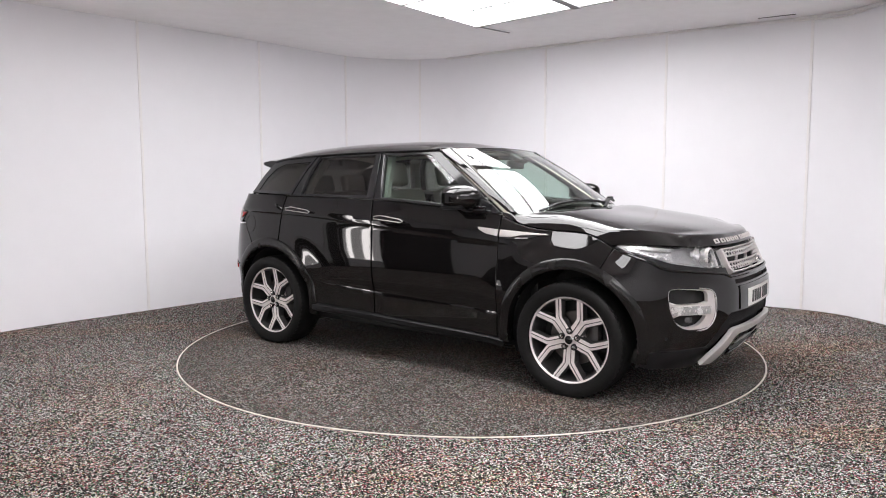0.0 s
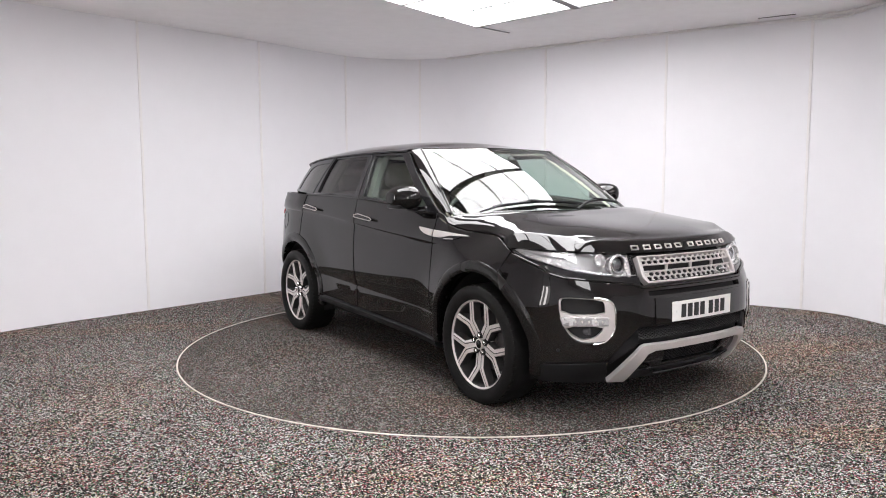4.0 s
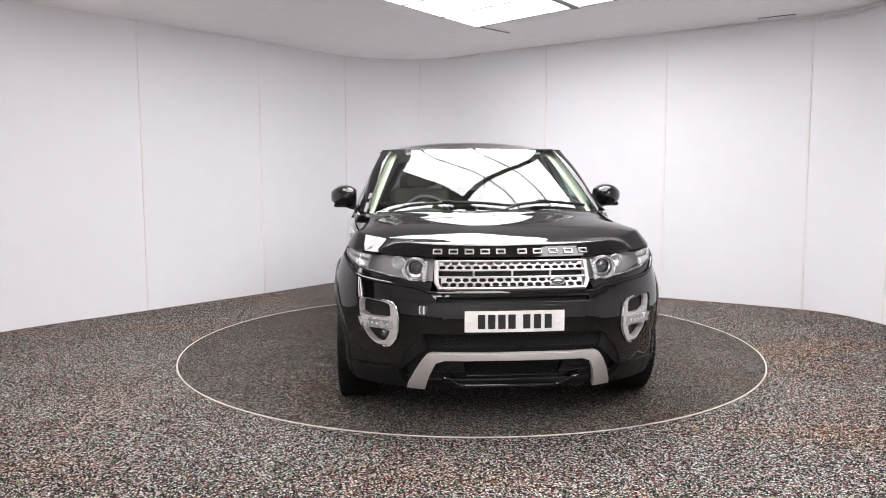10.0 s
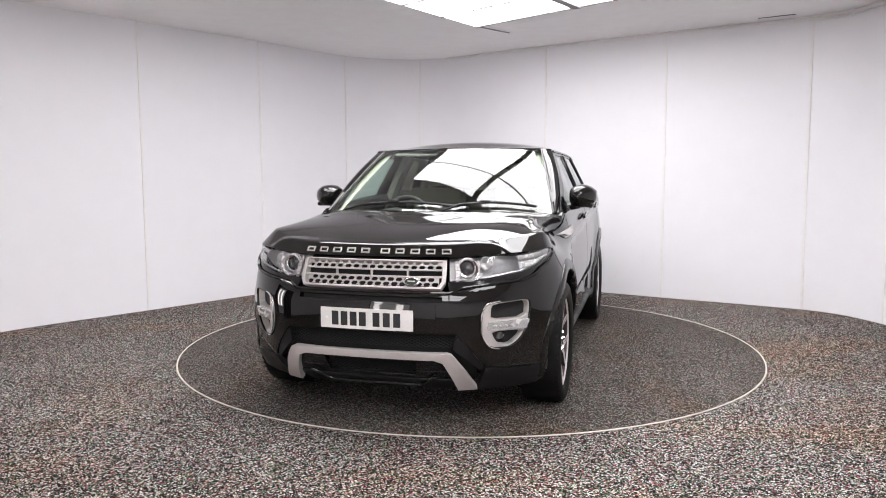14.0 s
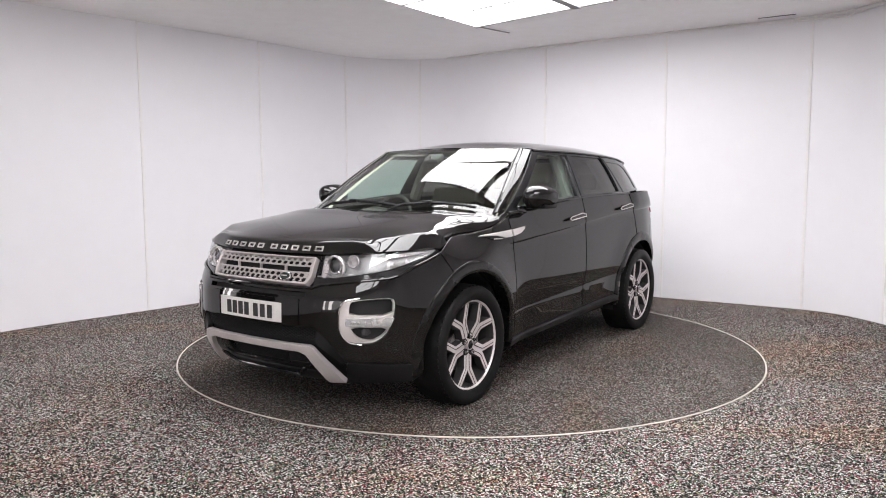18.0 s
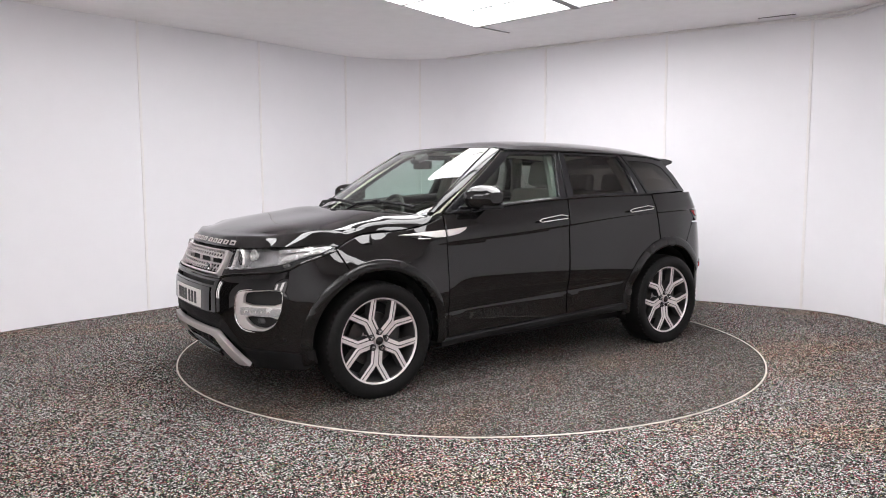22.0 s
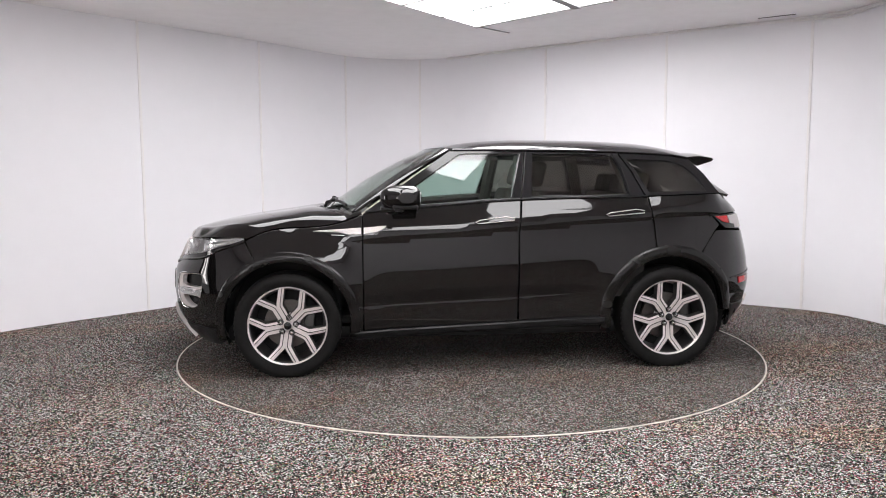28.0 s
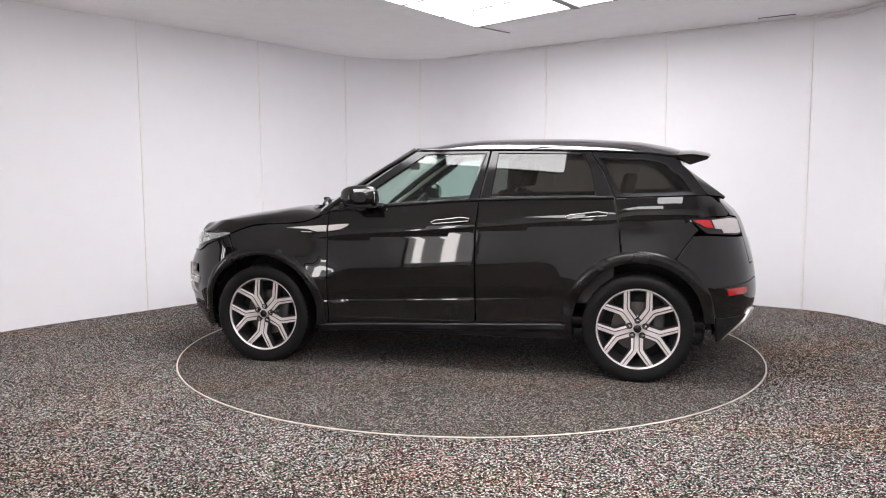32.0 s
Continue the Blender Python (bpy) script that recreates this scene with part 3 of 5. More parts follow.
def coons(c0, c1, d0, d1, nu, nv, bulge, power=1.0):
    """A patch between four edge curves of 0..1; bulge(u, v) adds to it. power crowds its rows towards the start."""
    rows = []
    for i in range(nu + 1):
        u, row = (i / nu) ** power, []
        for j in range(nv + 1):
            v = j / nv
            p = (1 - u) * c0(v) + u * c1(v) + (1 - v) * d0(u) + v * d1(u)
            p -= (1 - u) * ((1 - v) * c0(0) + v * c0(1)) + u * ((1 - v) * c1(0) + v * c1(1))
            row.append(p + bulge(u, v))
        rows.append(row)
    return rows


def rimmed(rows, depth, bm=None, flip=False):
    """A sheet through rows of points with its edge turned down by depth."""
    bm = grid(rows, False, bm, flip)
    bm.normal_update()
    rim = [e for e in bm.edges if len(e.link_faces) == 1]
    low = {}
    for e in rim:
        for v in e.verts:
            if v not in low:
                low[v] = (v, v.co - v.normal * depth)
    made = {v: bm.verts.new(c) for v, (_, c) in low.items()}
    for e in rim:
        lp = e.link_loops[0]
        a, b = lp.vert, lp.link_loop_next.vert
        bm.faces.new((b, a, made[a], made[b]))
    return bm


car = thing("car", "black five-door compact SUV with silver alloy wheels", "car")

# -- lower body panels --
creases = [[(x, CREASE(x) + o) for x in np.linspace(1.01, -1.71, 150)] for o in (-0.009, -0.0035, 0.002)] + [[(x, FOLD(x) + o) for x in np.linspace(0.86, -0.91, 100)] for o in (-0.005, 0.001, 0.007)]
R_IN, R_OUT = 0.422, 0.486
BELT = smooth_table([(-1.70, 1.217), (-1.16, 1.203), (-0.60, 1.195), (-0.19, 1.182), (0.39, 1.142), (0.83, 1.105)])
belt_line = lambda x0, x1, n=8: [(x0 + (x1 - x0) * k / n, BELT(x0 + (x1 - x0) * k / n)) for k in range(n + 1)]
side_flip = True
fx, fz = WHEEL_X, WHEEL_Z
a_seam = math.degrees(math.atan2(0.805 - fz, 1.536 - fx))
SHUT = [(1.60, 0.925), (1.52, 0.962), (1.43, 0.992), (1.33, 1.001), (1.22, 1.004), (1.12, 1.010), (1.02, 1.024), (0.92, 1.050), (0.822, 1.09)]
fender_outline = SHUT + [(0.822, 0.302), (0.856, 0.300)] + arc(fx, fz, R_OUT, 182, a_seam, 18)
fender = both("fender", sheet(fender_outline, flank, 0.045, 0.03, flip=side_flip, lines=creases), PAINT, car, "gloss black front wing")
door_f = [(0.818, 1.10)] + [(0.818, 0.302), (-0.245, 0.345), (-0.245, 0.95), (-0.262, 1.10)] + belt_line(-0.268, 0.80)
doors_f = both("front_door", sheet(door_f, flank, 0.045, 0.03, flip=side_flip, lines=creases), PAINT, car, "gloss black front door")
ra = math.degrees(math.atan2(0.83 - fz, -1.215 + fx))
door_r = [(-0.270, 1.10), (-0.253, 0.95), (-0.253, 0.345), (-0.82, 0.368)] + arc(-fx, fz, R_OUT, 0 + 2, ra, 10) + [(-1.205, 0.92), (-1.198, 1.02), (-1.172, 1.15)] + belt_line(-1.163, -0.276)
doors_r = both("rear_door", sheet(door_r, flank, 0.045, 0.03, flip=side_flip, lines=creases), PAINT, car, "gloss black rear door")
quarter = [(-1.172, 1.20), (-1.180, 1.15), (-1.206, 1.02), (-1.213, 0.92)] + arc(-fx, fz, R_OUT, ra + 1, 116, 6) + [(-1.665, 0.965), (-1.70, 1.00), (-1.632, 1.068), (-1.80, 1.082), (-1.92, 1.085), (-1.955, 1.10), (-1.93, 1.21)] + belt_line(-1.74, -1.172)[0:-1]
rear_wings = both("rear_wing", sheet(quarter, flank, 0.045, 0.03, flip=side_flip, lines=creases), PAINT, car, "gloss black rear wing")
sill_rows = [[flank(x, 0.271 + 0.0405 * (0.80 - x) + up, out) for up, out in ((0.030, -0.014), (0.027, 0.006), (0.018, 0.016), (-0.010, 0.018), (-0.024, 0.010), (-0.034, -0.020), (-0.050, -0.09))] for x in np.linspace(0.875, -0.86, 36)]
both("sill", grid(sill_rows), PLASTIC, car, "satin black sill")


def arch_trim(cx, a0, a1, r_out):
    """A wheel arch's moulded lip: a raised band with a rolled inner edge."""
    rows = []
    for k in range(41):
        w = radians(a0 + (a1 - a0) * k / 40)
        row = []
        for r, o in ((r_out + 0.006, -0.02), (r_out + 0.004, 0.004), (r_out - 0.008, 0.011), (R_IN + 0.02, 0.013), (R_IN + 0.004, 0.008), (R_IN, -0.006), (R_IN, -0.06), (R_IN + 0.02, -0.10)):
            x, z = cx + r * math.cos(w), max(fz + r * math.sin(w), 0.2)
            p = flank(x, z)
            row.append(Vector((p.x, p.y + o, p.z)))
        rows.append(row)
    return grid(rows)


both("wheel_arch_trim", arch_trim(fx, -14, 190, R_OUT), ARCH, car, "glossy black wheel arch lip")
both("wheel_arch_trim", arch_trim(-fx, -10, 177, R_OUT + 0.01), ARCH, car, "glossy black wheel arch lip")

# wheel wells and underside
for hx in (fx, -fx):
    bm = bmesh.new()
    rows = []
    for k in range(25):
        w = radians(-20 + 220 * k / 24)
        x, z = hx + 0.425 * math.cos(w), fz + 0.425 * math.sin(w)
        rows.append([(x, 0.86, z), (x, 0.5, z)])
    grid(rows, bm=bm)
    c = bm.verts.new((hx, 0.5, fz))
    inner = [v for v in bm.verts if abs(v.co.y - 0.5) < 1e-6 and v is not c]
    for a, b in zip(inner, inner[1:]):
        bm.faces.new((a, b, c))
    both("wheel_well", bm, DARK, car, "black wheel well liner")
part("underbody", box((3.5, 1.55, 0.10), (0.0, 0, 0.27), 0.03), DARK, car, "black underside")

# -- nose --
top_edge = [(sy(0.44), 0.752), (sy(0.49), 0.770), (sy(0.63), 0.786), (sx(1.92), 0.806), (sx(1.86), 0.824), (sx(1.815), 0.852), (sx(1.72), 0.886), (sx(1.605), 0.922)]
seam = [(sx(1.54), 0.808)]
front_arch = [(sx(x), z) for x, z in arc(fx, fz, R_OUT, a_seam - 1, 2, 10)]
low_edge = [(sx(1.815), 0.325), (sx(1.98), 0.335), (sy(0.62), 0.345), (sy(0.53), 0.47), (sy(0.47), 0.535)]
half = top_edge + seam + front_arch + low_edge
bumper_outline = half + [(-s, z) for s, z in half[::-1]]
slot = [(sy(-0.405), 0.70), (sy(0.405), 0.70), (sy(0.405), 0.728), (sy(-0.405), 0.728)]
FOG = [(sx(1.895), 0.697), (sx(1.94), 0.706), (sy(0.63), 0.695), (sy(0.602), 0.668), (sy(0.592), 0.62), (sy(0.592), 0.535), (sy(0.612), 0.485), (sy(0.645), 0.450), (sy(0.735), 0.444), (sx(1.945), 0.478), (sx(1.915), 0.545), (sx(1.897), 0.63)]


def rounded(loop, times=2):
    """The same loop with its corners cut round."""
    for _ in range(times):
        out = []
        for (ax, az), (bx, bz) in zip(loop, loop[1:] + loop[:1]):
            out += [(ax * 0.78 + bx * 0.22, az * 0.78 + bz * 0.22), (ax * 0.22 + bx * 0.78, az * 0.22 + bz * 0.78)]
        loop = out
    return loop


FOG = rounded(FOG)
fog_mid = [sum(p[0] for p in FOG) / len(FOG), sum(p[1] for p in FOG) / len(FOG)]
fog_hole = [(fog_mid[0] + (s - fog_mid[0]) * 0.97, fog_mid[1] + (z - fog_mid[1]) * 0.97) for s, z in FOG]
holes = [slot, fog_hole, [(-s, z) for s, z in fog_hole[::-1]]]
front_bumper = part("front_bumper", sheet(bumper_outline, body, 0.04, 0.04, holes, flip=False), PAINT, car, "gloss black front bumper")
part("bumper_slot", sheet([(s, z) for s, z in slot], lambda s, z: body(s, z, -0.035), 0.06, 0, flip=False, gap=-0.01), DARK, front_bumper, "dark recessed slot")
low_half = [(sx(1.815), 0.322), (sx(1.74), 0.25), (sx(1.80), 0.215), (sx(1.95), 0.205), (sy(0.60), 0.20)]
low_panel = [(sy(0.62), 0.342), (sx(1.98), 0.332)] + low_half
both("lower_valance", sheet(low_panel, lambda s, z: body(s, z, 0.004), 0.05, 0.03, flip=False), PLASTIC, car, "satin black lower bumper")

# -- bonnet, roof and windows --
TIP = sx(1.588)
LIP = smooth_table([(0.0, 0.922), (0.45, 0.925), (0.70, 0.934), (0.95, 0.946), (TIP - 0.1, 0.950), (TIP, 0.940)])
bonnet_side = smooth_table([(0.0, 1.588, 0.940), (0.10, 1.515, 0.970), (0.22, 1.425, 0.998), (0.34, 1.33, 1.008), (0.46, 1.22, 1.011), (0.58, 1.12, 1.017), (0.70, 1.03, 1.030), (0.84, 0.94, 1.056), (1.0, 0.89, 1.088)])
front_lip = lambda v: body((2 * v - 1) * TIP, LIP(abs(2 * v - 1) * TIP))


def side_lip(sign):
    def at(u):
        x, z = bonnet_side(u)
        p = flank(x, z)
        return Vector((p.x, p.y * sign, p.z))
    return at


def cowl(v):
    w = abs(2 * v - 1)
    end = side_lip(1)(1)
    return Vector((1.155 + (end.x - 1.155) * w ** 2.6, (2 * v - 1) * end.y, 1.122 + 0.006 * math.exp(-((w - 0.55) / 0.25) ** 2) + (end.z - 1.122) * w ** 5))


BONNET_Z = smooth_table([(0.9, 1.128), (1.16, 1.132), (1.40, 1.103), (1.60, 1.076), (1.75, 1.052), (1.85, 1.033), (1.93, 1.015), (1.99, 1.000), (2.042, 0.986), (2.053, 0.980), (2.063, 0.966), (2.078, 0.944), (2.092, 0.922), (2.12, 0.88)])


def bonnet_net(nu, nv):
    """The bonnet: a patch between its four edges, drawn up to its crown line, with a slight hollow between two shoulders."""
    rows = coons(front_lip, cowl, side_lip(-1), side_lip(1), nu, nv, lambda u, v: Vector((0, 0, 0)), 1.8)
    start, edge = [], [p.x for p in rows[0]]
    mid = max(edge)
    for i, row in enumerate(rows):
        u = (i / nu) ** 1.8
        for j, p in enumerate(row):
            w = abs(2 * j / nv - 1)
            crown = BONNET_Z(p.x + 0.05 * w * w + (mid - edge[j]) * (1 - ease(0.0, 0.35, u)) * (1 - ease(0.5, 0.85, w))) - 0.007 * (1 - ease(0.0, 0.55, w)) * ease(0.1, 0.6, u) - (0.046 - 0.012 * ease(0.25, 0.8, u)) * w ** 3
            if i == 0:
                start.append(p.z - crown)
            p.z += (crown + start[j] * max(1 - u / 0.13, 0) - p.z) * (1 - w ** (17 - 8 * ease(0.3, 0.62, u))) * ease(1.0, 0.92, u)
    return rows


bonnet = part("bonnet", rimmed(bonnet_net(64, 120), 0.025), PAINT, car, "gloss black clamshell bonnet")


def screen_base(v):
    w = abs(2 * v - 1)
    return Vector((1.115 - 0.215 * w ** 2.2, (2 * v - 1) * 0.795, 1.105 - 0.005 * w))


def screen_top(v):
    w = abs(2 * v - 1)
    return Vector((0.345 - 0.095 * w ** 2, (2 * v - 1) * 0.612, 1.556 - 0.010 * w))


screen_edge = lambda sign: (lambda u: screen_base((1 + sign) / 2).lerp(screen_top((1 + sign) / 2), u) + Vector((0, 0, 0.012 * math.sin(math.pi * u))))
screen_swell = lambda u, v: Vector((0.3, 0, 0.6)) * 0.035 * math.sin(math.pi * u) * (1 - abs(2 * v - 1) ** 2)
screen_rows = coons(screen_base, screen_top, screen_edge(-1), screen_edge(1), 20, 28, screen_swell)
windscreen = part("windscreen", rimmed(screen_rows, 0.004), SCREEN, car, "clear green-tinted windscreen")
windscreen.visible_shadow = False
# dark cowl under the wipers
part("cowl_panel", rimmed([[cowl(v) + Vector((0.012, 0, -0.028)) for v in np.linspace(0.03, 0.97, 24)], [screen_base(v) + Vector((-0.01, 0, -0.012)) for v in np.linspace(0.03, 0.97, 24)]], 0.02), PLASTIC, car, "black plastic cowl")

ROOF_Z = smooth_table([(-1.66, 1.535), (-1.28, 1.603), (-0.72, 1.629), (-0.35, 1.631), (0.0, 1.613), (0.2, 1.580), (0.345, 1.560)])
DRIP_Z = smooth_table([(-1.60, 1.462), (-1.40, 1.491), (-0.90, 1.515), (-0.33, 1.526), (0.10, 1.527), (0.20, 1.526)])


def roof_front(v):
    """The roof's front edge: along the windscreen, then out over the pillar's head."""
    y = (2 * v - 1) * 0.688
    over = max(abs(y) - 0.612, 0) / 0.076
    p = screen_top(0.5 + max(min(y, 0.612), -0.612) / 1.224)
    return Vector((p.x - 0.012 - 0.030 * over, y, p.z + 0.006 - 0.004 * over))


def drip(sign):
    a = roof_front((1 + sign) / 2)

    def at(u):
        x = a.x + (-1.56 - a.x) * u
        p = cabin(x, DRIP_Z(x) + 0.012)
        q = Vector((p.x, (p.y - 0.004) * sign, p.z))
        return a.lerp(q, ease(0.0, 0.09, u)) if u < 0.09 else q
    return at


def roof_rear(v):
    w = abs(2 * v - 1)
    e = drip(1)(1)
    return Vector((e.x - 0.07 * (1 - w * w), (2 * v - 1) * e.y, e.z + 0.055 * (1 - w ** 2.5)))


def roof_rows():
    rows = coons(roof_front, roof_rear, drip(-1), drip(1), 34, 50, lambda u, v: Vector((0, 0, 0)))
    for i, row in enumerate(rows):
        mid = len(row) // 2
        lift = ROOF_Z(row[mid].x) - row[mid].z
        for j, p in enumerate(row):
            w = abs(2 * j / (len(row) - 1) - 1)
            p.z += lift * (1 - w ** 2.3) ** 0.72 * (1 if 0 < i < len(rows) - 1 else 0)
    return rows


roof = part("roof", rimmed(roof_rows(), 0.02), PAINT, car, "gloss black roof")
headliner_rows = [[p + Vector((0, 0, -0.03)) for p in r[2:-2]] for r in roof_rows()[1:-1]]
part("headliner", grid(headliner_rows, flip=True), CREAM, car, "cream headliner")

# A pillars
for_pillar = []
A_LINE = lambda u: cabin(0.835 + (0.215 - 0.835) * u, 1.118 + (1.536 - 1.118) * u + 0.012 * math.sin(math.pi * u))
for i in range(17):
    u = i / 16
    g, c = screen_edge(1)(u) + Vector((-0.006, 0.004, 0.002)), A_LINE(u)
    m = g.lerp(c, 0.5) + Vector((0.012, 0.006, 0.008)) * (1 - 0.9 * u ** 4)
    for_pillar.append([g, g.lerp(m, 0.6) + Vector((0.004, 0, 0.004)), m, m.lerp(c, 0.6) + Vector((0.003, 0.002, 0)), c])
both("a_pillar", rimmed(for_pillar, 0.02), PAINT, car, "gloss black windscreen pillar")
both("pillar_trim", grid([[p + Vector((-0.045, -0.045, -0.03)) for p in r[:4]] for r in for_pillar]), CREAM, car, "cream inner pillar trim")
both("screen_moulding", sweep([r[0] + Vector((0.002, 0, 0.003)) for r in for_pillar], 0.005, 6), GLOSS, car, "thin gloss black windscreen moulding")
# wing corner between bonnet and door
both("scuttle_corner", sheet([(0.935, 1.058), (0.824, 1.094), (0.824, 1.118), (0.87, 1.110), (0.895, 1.096)], flank, 0.03, 0.02, flip=side_flip), PAINT, car, "gloss black wing corner")

# window frames and panes
glass_f = [(0.665, 1.150), (0.145, 1.500), (0.10, 1.507), (-0.285, 1.507), (-0.200, 1.196)] + belt_line(-0.19, 0.63, 6)[1:]
glass_f = [(x, max(z, BELT(x) + 0.014)) for x, z in glass_f]
frame_f = [(0.80, BELT(0.80) + 0.004), (0.215, 1.524), (0.16, DRIP_Z(0.16)), (-0.322, DRIP_Z(-0.322)), (-0.268, BELT(-0.268) + 0.002)] + belt_line(-0.25, 0.78, 8)
wf = both("window_frame", sheet(frame_f, cabin, 0.05, 0.03, [glass_f], flip=side_flip), GLOSS, car, "gloss black window frame")
wg = both("front_side_window", sheet(glass_f, lambda x, z: cabin(x, z, -0.006), 0.06, 0.004, flip=side_flip, gap=-0.004), SIDE, car, "clear green-tinted side window")
glass_r = [(-0.345, 1.208), (-0.378, 1.509), (-0.955, 1.498), (-1.006, 1.41), (-1.033, 1.30), (-1.047, 1.216)]
frame_r = [(-0.276, BELT(-0.276) + 0.002), (-0.330, DRIP_Z(-0.330)), (-1.00, DRIP_Z(-1.0)), (-1.085, 1.38), (-1.165, BELT(-1.165) + 0.002)] + belt_line(-1.15, -0.29, 6)
both("window_frame", sheet(frame_r, cabin, 0.05, 0.03, [glass_r], flip=side_flip), GLOSS, car, "gloss black window frame")
pg = both("rear_side_window", sheet(glass_r, lambda x, z: cabin(x, z, -0.006), 0.06, 0.004, flip=side_flip, gap=-0.004), PRIVACY, car, "dark privacy side window")
glass_q = [(-1.20, 1.228), (-1.118, 1.39), (-1.060, 1.470), (-1.38, 1.455), (-1.50, 1.422), (-1.60, 1.335), (-1.665, 1.240)]
frame_q = [(-1.175, BELT(-1.175) + 0.002), (-1.095, 1.38), (-1.010, DRIP_Z(-1.01)), (-1.38, DRIP_Z(-1.38)), (-1.555, DRIP_Z(-1.555)), (-1.665, 1.36), (-1.765, 1.222)] + belt_line(-1.74, -1.2, 5)
both("window_frame", sheet(frame_q, cabin, 0.05, 0.03, [glass_q], flip=side_flip), GLOSS, car, "gloss black rear pillar")
qg = both("rear_quarter_window", sheet(glass_q, lambda x, z: cabin(x, z, -0.004), 0.06, 0.004, flip=side_flip, gap=-0.004), PRIVACY, car, "dark privacy quarter window")
for o in (*wg, *pg, *qg):
    o.visible_shadow = False
# mouldings along the belt and the roof edge
belt_path = [flank(x, BELT(x) + 0.001, 0.004) for x in np.linspace(0.80, -1.165, 30)]
both("belt_moulding", sweep(belt_path, 0.011, 8, flat=0.9), GLOSS, car, "gloss black belt moulding")
both("roof_moulding", sweep([cabin(x, DRIP_Z(x) + 0.004, 0.004) for x in np.linspace(0.19, -1.54, 30)], 0.007, 8), GLOSS, car, "slim gloss black roof moulding")
b_trim = [cabin(-0.292 + (-0.205 + 0.292) * (1 - u), 1.20 + 0.305 * u, 0.003) for u in np.linspace(0, 1, 8)]
both("window_moulding", sweep(b_trim, 0.006, 6), GLOSS, car, "thin gloss black window moulding")
r_trim = [cabin(x, z, 0.003) for x, z in [(-0.962, 1.506), (-1.014, 1.41), (-1.041, 1.30), (-1.055, 1.218)]]
both("window_moulding", sweep(r_trim, 0.005, 6), GLOSS, car, "thin gloss black window moulding")

# -- tail --
U = lambda x: S_END - sx(x)
arch_rear = [(U(x), z) for x, z in arc(-fx, fz, R_OUT, 118, 176, 8)]
rb_half = [(U(-1.565), 0.825)] + arch_rear + [(U(-1.845), 0.30), (U(-1.92), 0.25), (0.62, 0.245), (0.30, 0.25)]
rb_top = [(0.30, 0.76), (0.60, 0.76), (0.625, 0.945), (U(-1.99), 0.946), (U(-1.76), 0.962), (U(-1.665), 0.960)]
rear_outline = rb_half + [(-u, z) for u, z in rb_half[::-1]] + [(-u, z) for u, z in rb_top[::-1]] + rb_top
rear_bumper = part("rear_bumper", sheet(rear_outline, rear_body, 0.05, 0.03, flip=True), PAINT, car, "gloss black rear bumper")
skirt = [(U(-1.83), 0.42), (U(-1.84), 0.30), (U(-1.91), 0.235), (0.60, 0.235), (0.50, 0.42)]
both("rear_valance", sheet(skirt, lambda u, z: rear_body(u, z, 0.006), 0.05, 0.02, flip=True), PLASTIC, rear_bumper, "satin black rear valance")
both("rear_skid_end", sheet([(0.60, 0.45), (0.50, 0.45), (0.62, 0.228), (0.70, 0.228)], lambda u, z: rear_body(u, z, 0.02), 0.04, 0.02, flip=True), SILVER, rear_bumper, "silver skid plate end")
both("reflector", sheet([(U(-1.90), 0.565), (0.70, 0.572), (0.70, 0.620), (U(-1.885), 0.615)], lambda u, z: rear_body(u, z, 0.006), 0.04, 0.01, flip=True), RED, rear_bumper, "red rear reflector")
tail_half = [(0.595, 0.765), (0.62, 0.95), (0.636, 1.072), (U(-1.957), 1.086), (U(-1.957), 1.10), (U(-1.935), 1.205)]
tailgate = part("tailgate", sheet(tail_half + [(-u, z) for u, z in tail_half[::-1]], rear_body, 0.06, 0.03, flip=True), PAINT, car, "gloss black tailgate")
part("number_plate", sheet([(0.26, 0.80), (0.26, 0.91), (-0.26, 0.91), (-0.26, 0.80)], lambda u, z: rear_body(u, z, 0.012), 0.08, 0.01, flip=True), PLATE, tailgate, "number plate")
rear_glass_rows = [[Vector((-1.885 + 0.27 * u - 0.03 * (1 - w * w) * (1 - u), w * (0.63 - 0.11 * u), 1.205 + 0.215 * u)) for w in np.linspace(-1, 1, 20)] for u in np.linspace(0, 1, 8)]
rear_window = part("rear_window", rimmed(rear_glass_rows, 0.004, flip=True), PRIVACY, car, "dark rear window")
rear_window.visible_shadow = False
both("rear_pillar", rimmed([[Vector((-1.885 + 0.27 * u, 0.63 - 0.11 * u, 1.205 + 0.215 * u)).lerp(cabin(-1.765 + 0.20 * u, 1.222 + 0.23 * u), w) for w in np.linspace(0, 1, 5)] for u in np.linspace(0, 1, 8)], 0.02, flip=True), GLOSS, car, "gloss black rear pillar")


